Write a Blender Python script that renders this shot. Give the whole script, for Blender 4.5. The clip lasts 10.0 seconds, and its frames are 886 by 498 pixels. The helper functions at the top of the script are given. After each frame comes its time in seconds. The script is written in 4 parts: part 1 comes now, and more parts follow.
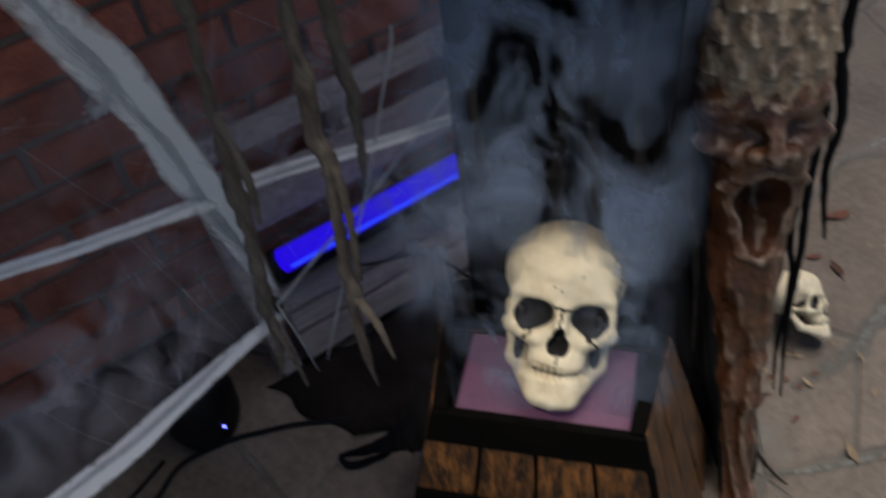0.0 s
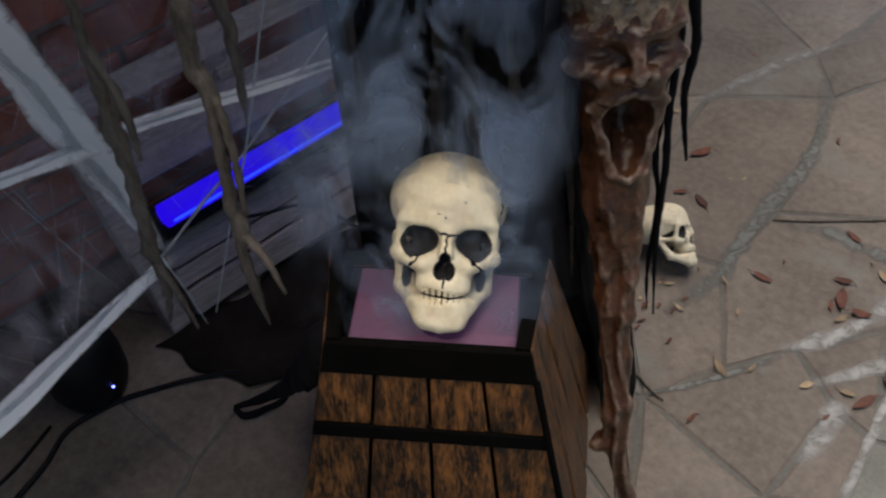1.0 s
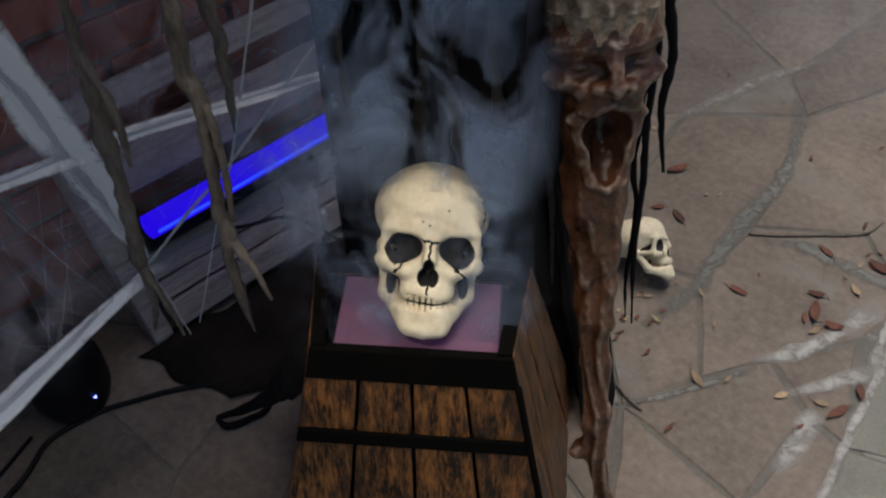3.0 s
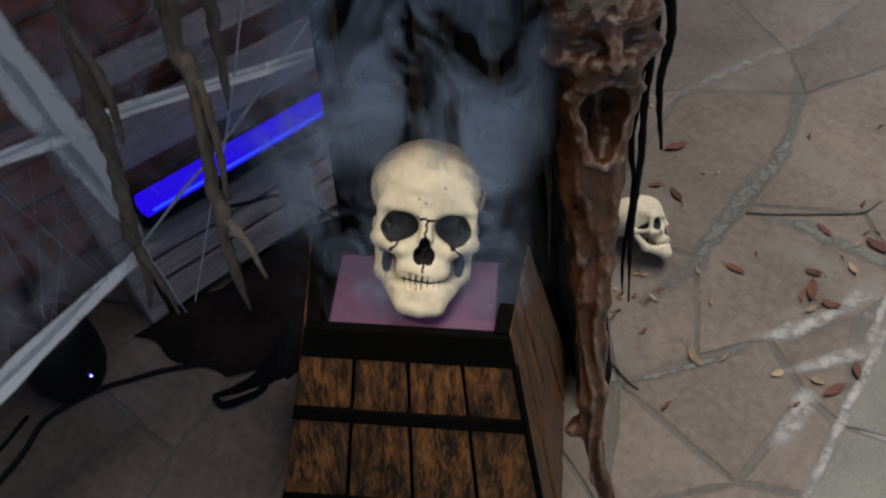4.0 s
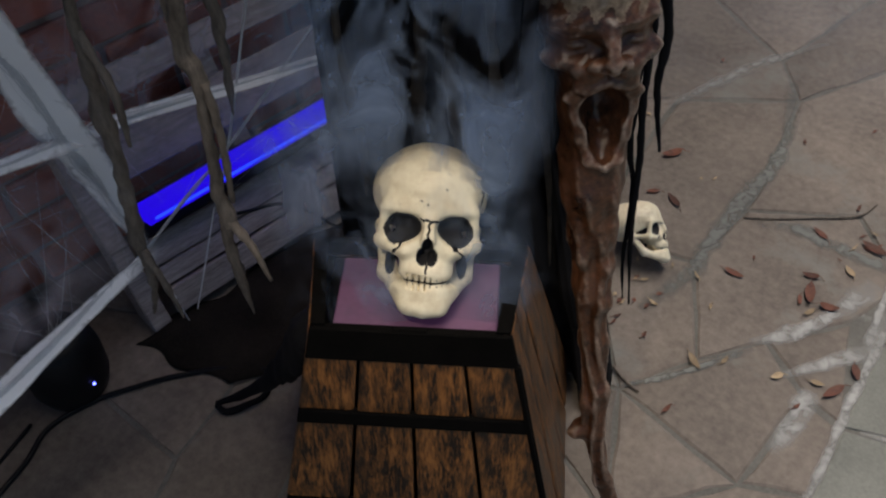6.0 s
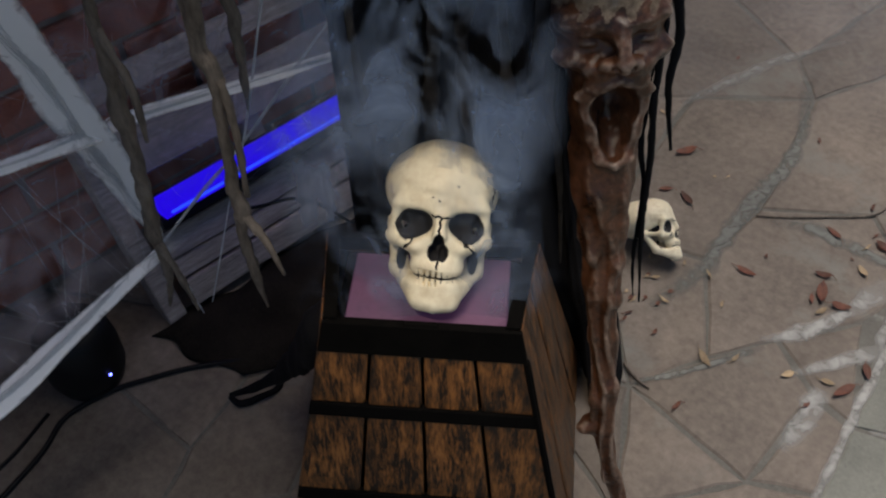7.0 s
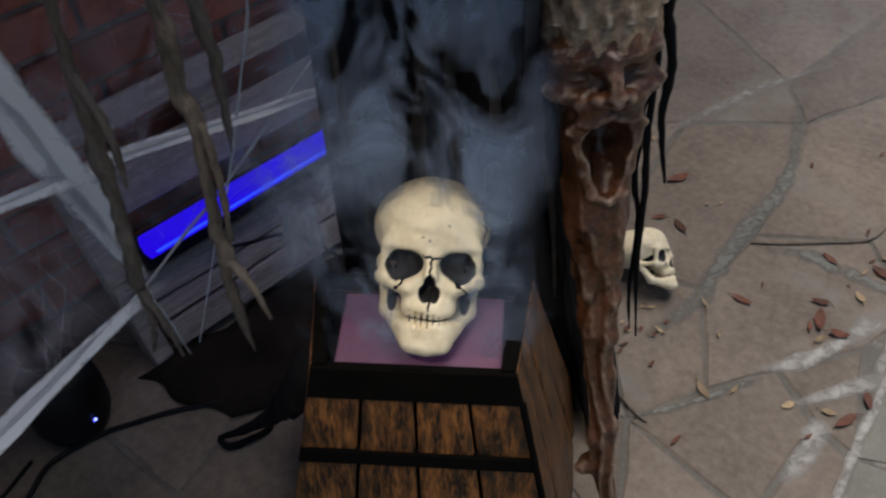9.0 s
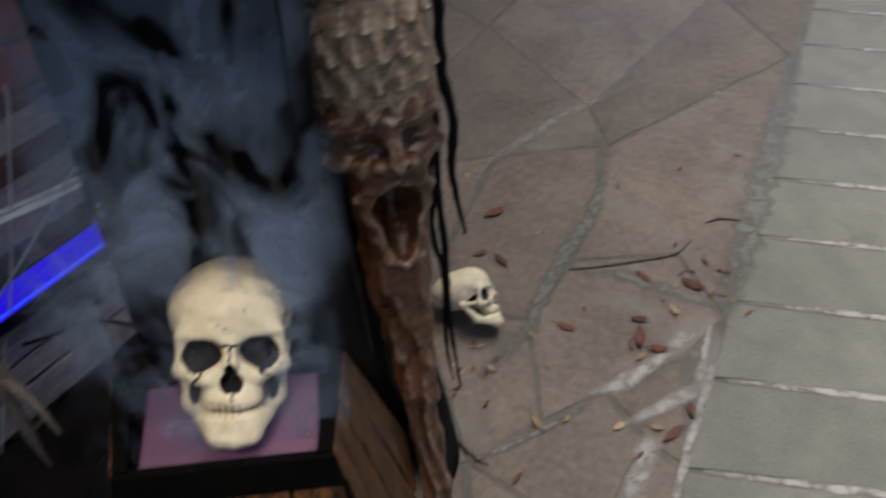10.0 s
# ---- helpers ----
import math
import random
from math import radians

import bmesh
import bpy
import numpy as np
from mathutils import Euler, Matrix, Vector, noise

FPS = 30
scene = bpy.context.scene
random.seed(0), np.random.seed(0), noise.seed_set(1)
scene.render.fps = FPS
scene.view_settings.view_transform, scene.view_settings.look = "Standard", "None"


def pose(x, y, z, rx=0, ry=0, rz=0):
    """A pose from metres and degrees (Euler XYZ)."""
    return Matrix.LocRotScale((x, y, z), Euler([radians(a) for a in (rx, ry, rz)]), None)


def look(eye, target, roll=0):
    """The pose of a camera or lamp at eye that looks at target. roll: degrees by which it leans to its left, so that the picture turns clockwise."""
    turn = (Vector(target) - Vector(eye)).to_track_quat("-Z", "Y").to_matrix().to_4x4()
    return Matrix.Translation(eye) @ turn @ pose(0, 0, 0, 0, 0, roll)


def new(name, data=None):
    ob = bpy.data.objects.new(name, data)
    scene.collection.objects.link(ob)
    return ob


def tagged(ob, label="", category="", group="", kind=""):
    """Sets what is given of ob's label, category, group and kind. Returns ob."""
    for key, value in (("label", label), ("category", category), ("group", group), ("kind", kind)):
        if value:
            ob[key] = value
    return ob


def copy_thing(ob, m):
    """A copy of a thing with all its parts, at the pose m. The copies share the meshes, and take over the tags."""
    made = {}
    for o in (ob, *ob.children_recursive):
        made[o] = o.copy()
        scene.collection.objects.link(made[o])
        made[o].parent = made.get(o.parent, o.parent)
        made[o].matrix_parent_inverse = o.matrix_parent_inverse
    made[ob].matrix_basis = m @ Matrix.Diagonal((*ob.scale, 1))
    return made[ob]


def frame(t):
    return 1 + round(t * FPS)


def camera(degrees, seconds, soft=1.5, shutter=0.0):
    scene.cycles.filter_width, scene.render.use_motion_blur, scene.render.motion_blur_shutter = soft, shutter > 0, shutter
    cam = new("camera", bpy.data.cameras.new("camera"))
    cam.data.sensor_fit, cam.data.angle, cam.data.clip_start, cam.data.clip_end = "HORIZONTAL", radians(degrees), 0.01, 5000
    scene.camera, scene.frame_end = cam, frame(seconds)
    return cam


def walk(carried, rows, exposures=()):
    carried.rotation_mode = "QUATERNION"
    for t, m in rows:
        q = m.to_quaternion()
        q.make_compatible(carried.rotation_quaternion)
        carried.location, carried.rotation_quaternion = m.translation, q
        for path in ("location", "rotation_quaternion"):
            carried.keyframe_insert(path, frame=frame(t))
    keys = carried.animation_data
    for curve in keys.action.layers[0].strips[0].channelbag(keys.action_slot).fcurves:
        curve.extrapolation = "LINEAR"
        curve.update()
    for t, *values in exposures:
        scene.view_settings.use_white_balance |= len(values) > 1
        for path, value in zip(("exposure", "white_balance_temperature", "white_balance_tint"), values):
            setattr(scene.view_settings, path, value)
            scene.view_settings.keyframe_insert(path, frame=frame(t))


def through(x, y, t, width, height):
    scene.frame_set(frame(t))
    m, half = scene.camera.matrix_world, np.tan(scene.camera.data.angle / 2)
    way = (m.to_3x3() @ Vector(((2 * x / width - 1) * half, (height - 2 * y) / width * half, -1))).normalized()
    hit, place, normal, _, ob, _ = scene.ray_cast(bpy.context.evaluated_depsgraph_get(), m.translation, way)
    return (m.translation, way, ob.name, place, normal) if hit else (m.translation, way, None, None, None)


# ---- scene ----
cam = camera(53.4, 10.0, soft=2.2, shutter=0.7)
PATH = [
    (0, (0.474, -0.488, 1.546), (-0.653, 0.316, 0.103), -8.1),
    (0.5, (0.493, -0.512, 1.531), (-0.479, 0.378, 0.027), -4.9),
    (1, (0.515, -0.53, 1.534), (-0.396, 0.419, 0.028), -3.0),
    (1.5, (0.521, -0.539, 1.535), (-0.364, 0.459, 0.044), -2.3),
    (2, (0.541, -0.566, 1.545), (-0.378, 0.456, 0.091), -1.8),
    (3.5, (0.526, -0.552, 1.538), (-0.354, 0.442, 0.042), -1.1),
    (4, (0.528, -0.552, 1.534), (-0.342, 0.432, 0.026), -1.1),
    (4.5, (0.529, -0.561, 1.529), (-0.342, 0.444, 0.035), -0.9),
    (5, (0.529, -0.577, 1.527), (-0.332, 0.443, 0.038), -0.5),
    (5.5, (0.531, -0.573, 1.529), (-0.341, 0.446, 0.045), -1.0),
    (7, (0.547, -0.577, 1.543), (-0.355, 0.403, 0.05), -1.9),
    (7.5, (0.543, -0.569, 1.549), (-0.383, 0.443, 0.093), -2.0),
    (8, (0.533, -0.557, 1.544), (-0.38, 0.454, 0.08), -2.2),
    (8.5, (0.523, -0.555, 1.539), (-0.397, 0.448, 0.074), -2.3),
    (9, (0.522, -0.547, 1.534), (-0.39, 0.475, 0.077), -2.3),
    (9.5, (0.531, -0.507, 1.536), (-0.256, 0.621, 0.084), -0.2),
    (10, (0.544, -0.458, 1.548), (-0.118, 0.793, 0.134), 0.9),
]
walk(cam, [(t, look(eye, target, roll)) for t, eye, target, roll in PATH])

# ---- light ----
world = bpy.data.worlds.new("dusk")
scene.world = world
world.use_nodes = True
wn = world.node_tree
sky = wn.nodes.new("ShaderNodeTexSky")
sky.sky_type, sky.sun_disc = "NISHITA", False
sky.sun_elevation, sky.sun_rotation = radians(60), radians(250)
wn.nodes["Background"].inputs["Strength"].default_value = 0.072
wn.links.new(sky.outputs[0], wn.nodes["Background"].inputs[0])


def lamp(name, kind, m, energy, color, **more):
    data = bpy.data.lights.new(name, kind)
    data.energy, data.color = energy, color
    for key, value in more.items():
        if key == "angle":
            data.angle = value
        elif key == "size":
            data.shadow_soft_size = value
        elif key == "spot":
            data.spot_size = value
            data.spot_blend = 0.9
    ob = new(name, data)
    ob.matrix_world = m
    return ob


lamp("sun", "SUN", look((-0.4, 0.6, 3), (0, 0, 0)), 4.6, (1.0, 0.90, 0.80), angle=radians(50))
# Unseen warm spot, added to brighten the skull and crate.
lamp("skull_spot", "SPOT", look((0.25, -0.85, 2.35), (0.0, 0.01, 0.66)), 56.0, (1.0, 0.84, 0.62), size=0.05, spot=radians(20))

# ---- helpers ----
YAW = 36.0
CX, CY = -0.033, 0.032
CA, SA = math.cos(radians(YAW)), math.sin(radians(YAW))


def at(u, v, z):
    """A place from the crate's own axes: u across its front, v towards its back."""
    return Vector((CX + CA * u - SA * v, CY + SA * u + CA * v, z))


def node(nt, kind, **ins):
    n = nt.nodes.new(kind)
    for key, value in ins.items():
        n.inputs[key.replace("_", " ")].default_value = value
    return n


def surface(name, low, high, rough=0.7, scale=20.0, fine=120.0, bump=0.15, metal=0.0, stretch=(1, 1, 1), spread=0.0, coords="Object",
            lo=0.35, hi=0.65, stain=None, stain_scale=4.0, stain_at=0.6, glow=None, glow_power=0.0, spec=0.5, rough_var=0.15, bump_dist=0.004, ridge=None, ridge_lo=0.52, ridge_hi=0.60, ridge_most=0.8):
    """A two-scale procedural material: grain from fine noise, blotches from coarse noise, and an optional stain."""
    mat = bpy.data.materials.new(name)
    mat.use_nodes = True
    nt = mat.node_tree
    b = nt.nodes["Principled BSDF"]
    b.inputs["Metallic"].default_value = metal
    b.inputs["Specular IOR Level"].default_value = spec
    tc = nt.nodes.new("ShaderNodeTexCoord")
    mp = nt.nodes.new("ShaderNodeMapping")
    mp.inputs["Scale"].default_value = stretch
    info = nt.nodes.new("ShaderNodeObjectInfo")
    shift = nt.nodes.new("ShaderNodeVectorMath")
    shift.operation = "MULTIPLY_ADD"
    comb = nt.nodes.new("ShaderNodeCombineXYZ")
    for i in range(3):
        nt.links.new(info.outputs["Random"], comb.inputs[i])
    nt.links.new(comb.outputs[0], shift.inputs[0])
    shift.inputs[1].default_value = (7.3, 5.1, 3.7) if coords == "Object" else (0, 0, 0)
    nt.links.new(tc.outputs[coords], shift.inputs[2])
    nt.links.new(shift.outputs[0], mp.inputs["Vector"])
    big = node(nt, "ShaderNodeTexNoise", Scale=scale, Detail=6.0, Roughness=0.6)
    small = node(nt, "ShaderNodeTexNoise", Scale=fine, Detail=4.0, Roughness=0.65)
    for n in (big, small):
        nt.links.new(mp.outputs[0], n.inputs["Vector"])
    mix = nt.nodes.new("ShaderNodeMath")
    mix.operation = "MULTIPLY_ADD"
    nt.links.new(small.outputs["Fac"], mix.inputs[0])
    mix.inputs[1].default_value = 0.45
    half = nt.nodes.new("ShaderNodeMath")
    half.operation = "MULTIPLY"
    nt.links.new(big.outputs["Fac"], half.inputs[0])
    half.inputs[1].default_value = 0.55
    nt.links.new(half.outputs[0], mix.inputs[2])
    ramp = nt.nodes.new("ShaderNodeValToRGB")
    ramp.color_ramp.elements[0].position, ramp.color_ramp.elements[1].position = lo, hi
    ramp.color_ramp.elements[0].color, ramp.color_ramp.elements[1].color = (*low, 1), (*high, 1)
    nt.links.new(mix.outputs[0], ramp.inputs[0])
    out = ramp.outputs[0]
    if stain:
        st = node(nt, "ShaderNodeTexNoise", Scale=stain_scale, Detail=8.0, Roughness=0.7)
        nt.links.new(mp.outputs[0], st.inputs["Vector"])
        sr = nt.nodes.new("ShaderNodeValToRGB")
        sr.color_ramp.elements[0].position, sr.color_ramp.elements[1].position = stain_at, min(1.0, stain_at + 0.12)
        nt.links.new(st.outputs["Fac"], sr.inputs[0])
        sm = nt.nodes.new("ShaderNodeMixRGB")
        nt.links.new(sr.outputs[0], sm.inputs[0])
        nt.links.new(out, sm.inputs[1])
        sm.inputs[2].default_value = (*stain, 1)
        out = sm.outputs[0]
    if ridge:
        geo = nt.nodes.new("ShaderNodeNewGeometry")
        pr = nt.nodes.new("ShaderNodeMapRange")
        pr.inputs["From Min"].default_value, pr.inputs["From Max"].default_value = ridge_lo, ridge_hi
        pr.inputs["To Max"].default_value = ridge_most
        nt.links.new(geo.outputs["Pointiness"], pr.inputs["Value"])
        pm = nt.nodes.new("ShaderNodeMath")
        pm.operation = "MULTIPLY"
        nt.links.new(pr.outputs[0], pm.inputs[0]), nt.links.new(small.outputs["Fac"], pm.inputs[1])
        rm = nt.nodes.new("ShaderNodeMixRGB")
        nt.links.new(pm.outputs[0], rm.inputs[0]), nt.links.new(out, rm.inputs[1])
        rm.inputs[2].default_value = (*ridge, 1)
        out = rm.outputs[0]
    if spread:
        hsv = nt.nodes.new("ShaderNodeHueSaturation")
        mr = nt.nodes.new("ShaderNodeMapRange")
        mr.inputs["To Min"].default_value, mr.inputs["To Max"].default_value = 1 - spread, 1 + spread
        nt.links.new(info.outputs["Random"], mr.inputs["Value"])
        nt.links.new(mr.outputs[0], hsv.inputs["Value"])
        nt.links.new(out, hsv.inputs["Color"])
        out = hsv.outputs[0]
    nt.links.new(out, b.inputs["Base Color"])
    rr = nt.nodes.new("ShaderNodeMapRange")
    rr.inputs["To Min"].default_value, rr.inputs["To Max"].default_value = max(0.02, rough - rough_var), min(1, rough + rough_var)
    nt.links.new(big.outputs["Fac"], rr.inputs["Value"])
    nt.links.new(rr.outputs[0], b.inputs["Roughness"])
    if bump:
        bp = node(nt, "ShaderNodeBump", Strength=bump, Distance=bump_dist)
        nt.links.new(mix.outputs[0], bp.inputs["Height"])
        nt.links.new(bp.outputs[0], b.inputs["Normal"])
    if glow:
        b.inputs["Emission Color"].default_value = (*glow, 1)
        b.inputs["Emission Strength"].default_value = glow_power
    return mat


def mesh_of(name, bm, mats, smooth=False):
    me = bpy.data.meshes.new(name)
    bm.to_mesh(me)
    bm.free()
    for m in (mats if isinstance(mats, (list, tuple)) else [mats]):
        me.materials.append(m)
    if smooth:
        me.polygons.foreach_set("use_smooth", [True] * len(me.polygons))
    return me


def part(name, bm, mats, parent=None, label="", smooth=False):
    ob = new(name, mesh_of(name, bm, mats, smooth))
    if parent is not None:
        ob.parent = parent
    if label:
        ob["label"] = label
    return ob


def empty(name, m=None):
    ob = new(name)
    if m is not None:
        ob.matrix_world = m
    return ob


def box(bm, size, m, bevel=0.0, seg=1):
    made = bmesh.ops.create_cube(bm, size=1.0, matrix=m @ Matrix.Diagonal((*size, 1)))
    if bevel:
        edges = list({e for v in made["verts"] for e in v.link_edges})
        bmesh.ops.bevel(bm, geom=edges, offset=bevel, segments=seg, affect="EDGES", profile=0.5)
    return bm


def hexa(bm, low, high):
    """A block from four low corners and four high corners, both anticlockwise from above."""
    a = [bm.verts.new(p) for p in low]
    b = [bm.verts.new(p) for p in high]
    bm.faces.new(a[::-1]), bm.faces.new(b)
    for i in range(4):
        j = (i + 1) % 4
        bm.faces.new((a[i], a[j], b[j], b[i]))
    return bm


def smooth_line(points, steps):
    """Catmull-Rom through the points."""
    pts = [Vector(p) for p in points]
    pts = [2 * pts[0] - pts[1]] + pts + [2 * pts[-1] - pts[-2]]
    out = []
    for i in range(1, len(pts) - 2):
        p0, p1, p2, p3 = pts[i - 1:i + 3]
        for k in range(steps):
            t = k / steps
            out.append(0.5 * (2 * p1 + (p2 - p0) * t + (2 * p0 - 5 * p1 + 4 * p2 - p3) * t * t + (3 * p1 - p0 - 3 * p2 + p3) * t ** 3))
    out.append(pts[-2])
    return out


def tube(bm, points, radii, sides=8, rough=0.0, freq=60.0, flat=1.0, twist=0.0, seed=0.0):
    """A tapered, lumpy tube along the points."""
    pts = [Vector(p) for p in points]
    n = len(pts)
    side = None
    rings = []
    for i, p in enumerate(pts):
        d = (pts[min(i + 1, n - 1)] - pts[max(i - 1, 0)]).normalized()
        if side is None:
            side = d.orthogonal().normalized()
        side = (side - d * side.dot(d)).normalized()
        other = d.cross(side)
        f = i / (n - 1) * (len(radii) - 1)
        k = min(int(f), len(radii) - 2) if len(radii) > 1 else 0
        r = radii[k] * (1 - f + k) + radii[min(k + 1, len(radii) - 1)] * (f - k)
        ring = []
        for j in range(sides):
            a = 2 * math.pi * j / sides + twist * i
            o = side * math.cos(a) * r + other * math.sin(a) * r * flat
            if rough:
                o *= 1 + rough * noise.noise((p + o * 1.5) * freq + Vector((seed, seed, 0)))
            ring.append(bm.verts.new(p + o))
        rings.append(ring)
    for a, b in zip(rings, rings[1:]):
        for j in range(sides):
            bm.faces.new((a[j], a[(j + 1) % sides], b[(j + 1) % sides], b[j]))
    bm.faces.new(rings[0][::-1]), bm.faces.new(rings[-1])
    return bm


def lathe(bm, profile, sides=32, m=Matrix()):
    rings = [[bm.verts.new(m @ Vector((r * math.cos(2 * math.pi * j / sides), r * math.sin(2 * math.pi * j / sides), z))) for j in range(sides)] for r, z in profile]
    for a, b in zip(rings, rings[1:]):
        for j in range(sides):
            bm.faces.new((a[j], a[(j + 1) % sides], b[(j + 1) % sides], b[j]))
    bm.faces.new(rings[0][::-1]), bm.faces.new(rings[-1])
    return bm


# distance fields, for carved shapes
def ell(p, c, r):
    q = [(p[i] - c[i]) / r[i] for i in range(3)]
    k = np.sqrt(q[0] ** 2 + q[1] ** 2 + q[2] ** 2)
    return (k - 1) * min(r) * (0.5 + 0.5 * max(r) / min(r))


def cap(p, a, b, r0, r1=None):
    r1 = r0 if r1 is None else r1
    a, b = np.array(a, float), np.array(b, float)
    d = b - a
    w = [p[i] - a[i] for i in range(3)]
    t = np.clip((w[0] * d[0] + w[1] * d[1] + w[2] * d[2]) / d.dot(d), 0, 1)
    return np.sqrt(sum((w[i] - t * d[i]) ** 2 for i in range(3))) - (r0 + (r1 - r0) * t)


def join(a, b, k):
    h = np.clip(0.5 + 0.5 * (b - a) / k, 0, 1)
    return b + (a - b) * h - k * h * (1 - h)


def cut(a, b, k):
    return -join(-a, b, k)


def wobble(p, f, seed=0):
    """Cheap smooth noise from sines."""
    g = np.random.RandomState(seed)
    out = 0
    for i in range(6):
        w = g.normal(size=3) * f * (1 + 0.35 * i)
        out = out + np.sin(w[0] * p[0] + w[1] * p[1] + w[2] * p[2] + g.uniform(0, 6)) / (1 + 0.5 * i)
    return out / 3.0


def carve(field, low, high, step):
    """The surface of a distance field as vertices and quads (surface nets)."""
    ax = [np.arange(low[i], high[i] + step, step) for i in range(3)]
    p = np.meshgrid(*ax, indexing="ij")
    f = field(p)
    s = f < 0
    nx, ny, nz = f.shape
    count = np.zeros((nx - 1, ny - 1, nz - 1))
    total = np.zeros((nx - 1, ny - 1, nz - 1, 3))
    corner = [(i, j, k) for i in (0, 1) for j in (0, 1) for k in (0, 1)]

    def sl(c):
        return tuple(slice(c[i], f.shape[i] - 1 + c[i]) for i in range(3))
    for c in corner:
        for axis in range(3):
            if c[axis] == 0:
                e = list(c)
                e[axis] = 1
                fa, fb = f[sl(c)], f[sl(e)]
                hit = (fa < 0) != (fb < 0)
                t = np.where(hit, fa / np.where(hit, fa - fb, 1), 0)
                count += hit
                for i in range(3):
                    total[..., i] += hit * (c[i] + (t if i == axis else 0))
    live = count > 0
    ids = np.full(live.shape, -1)
    ids[live] = np.arange(live.sum())
    cells = np.argwhere(live)
    verts = (cells + total[live] / count[live][:, None]) * step + np.array(low)
    faces = []
    for axis in range(3):
        b, c = (axis + 1) % 3, (axis + 2) % 3
        sa = [slice(0, n) for n in f.shape]
        sb = [slice(0, n) for n in f.shape]
        sa[axis], sb[axis] = slice(0, -1), slice(1, None)
        a0, a1 = s[tuple(sa)], s[tuple(sb)]
        where = np.argwhere(a0 != a1)
        inside = a0[tuple(where.T)]
        ok = (where[:, b] > 0) & (where[:, c] > 0) & (where[:, b] < f.shape[b] - 1) & (where[:, c] < f.shape[c] - 1)
        where, inside = where[ok], inside[ok]
        quad = []
        for db, dc in ((-1, -1), (0, -1), (0, 0), (-1, 0)):
            w = where.copy()
            w[:, b] += db
            w[:, c] += dc
            quad.append(ids[tuple(w.T)])
        quad = np.stack(quad, 1)
        quad[~inside] = quad[~inside][:, ::-1]
        faces.append(quad)
    return verts, np.concatenate(faces)


def carved(name, field, low, high, step, mats, pick=None):
    verts, faces = carve(field, low, high, step)
    me = bpy.data.meshes.new(name)
    me.from_pydata(verts.tolist(), [], faces.tolist())
    for m in mats:
        me.materials.append(m)
    me.polygons.foreach_set("use_smooth", [True] * len(me.polygons))
    if pick:
        mid = verts[faces].mean(1)
        me.polygons.foreach_set("material_index", pick(mid.T).astype(int).tolist())
    me.update()
    return new(name, me)


# ---- materials ----
STONE = surface("flagstone", (0.076, 0.060, 0.049), (0.226, 0.192, 0.162), rough=0.72, scale=4, fine=55, bump=0.45, spread=0.16, lo=0.30, hi=0.68, stain=(0.185, 0.18, 0.162), stain_scale=3, stain_at=0.55, coords="Object", bump_dist=0.006)
PAVER = surface("grey_paver", (0.13, 0.135, 0.12), (0.22, 0.225, 0.20), rough=0.8, scale=9, fine=140, bump=0.35, spread=0.06, stain=(0.10, 0.10, 0.09), stain_scale=7, stain_at=0.64)
MORTAR = surface("mortar", (0.085, 0.082, 0.072), (0.17, 0.165, 0.15), rough=0.9, scale=9, fine=160, bump=0.6, stain=(0.36, 0.36, 0.35), stain_scale=6, stain_at=0.64)
BRICK = surface("brick", (0.20, 0.05, 0.032), (0.46, 0.14, 0.085), rough=0.85, scale=14, fine=150, bump=0.5, spread=0.3, stain=(0.08, 0.03, 0.025), stain_scale=9, stain_at=0.6)
JOINT = surface("brick_mortar", (0.13, 0.10, 0.09), (0.22, 0.18, 0.16), rough=0.95, scale=20, fine=180, bump=0.5)
GREYWOOD = surface("weathered_wood", (0.17, 0.145, 0.145), (0.44, 0.39, 0.38), rough=0.85, scale=9, fine=50, bump=0.5, stretch=(9, 0.9, 9), spread=0.15, stain=(0.07, 0.06, 0.06), stain_scale=3, stain_at=0.62)
BURNT = surface("burnt_wood", (0.006, 0.003, 0.0015), (0.29, 0.115, 0.029), rough=0.42, scale=16, fine=60, bump=0.7, stretch=(4, 4, 0.13), spread=0.22, stain=(0.008, 0.005, 0.003), stain_scale=5.5, stain_at=0.53, lo=0.43, hi=0.61)
BLACK_TRIM = surface("black_trim", (0.0015, 0.0014, 0.0013), (0.005, 0.0045, 0.004), rough=0.85, spec=0.06, scale=30, fine=150, bump=0.3)
CLOTH = surface("black_cloth", (0.003, 0.003, 0.004), (0.010, 0.010, 0.012), rough=0.95, scale=12, fine=300, bump=0.25, spec=0.15)
HEAP = surface("dark_sheet_tone", (0.006, 0.005, 0.0042), (0.024, 0.020, 0.017), rough=0.95, scale=9, fine=200, bump=0.4, spec=0.1)
RAG = surface("grey_rag", (0.016, 0.015, 0.014), (0.05, 0.045, 0.042), rough=0.95, scale=40, fine=300, bump=0.5, spec=0.15)
BONE = surface("bone_plastic", (0.66, 0.55, 0.36), (0.88, 0.80, 0.60), rough=0.45, scale=16, fine=70, bump=0.12, lo=0.3, hi=0.55, stain=(0.50, 0.40, 0.24), stain_scale=14, stain_at=0.64)
# Black for shade put into the skull's hollows, and for its cracks and specks.
SHADE_AND_MARKS = surface("shade_and_marks_black", (0.006, 0.006, 0.007), (0.022, 0.022, 0.026), rough=0.8, scale=40, fine=120, bump=0.2)
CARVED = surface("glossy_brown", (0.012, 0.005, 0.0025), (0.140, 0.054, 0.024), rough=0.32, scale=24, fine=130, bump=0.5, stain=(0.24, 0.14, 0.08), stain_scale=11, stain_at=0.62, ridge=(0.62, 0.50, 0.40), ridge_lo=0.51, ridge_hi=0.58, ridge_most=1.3)
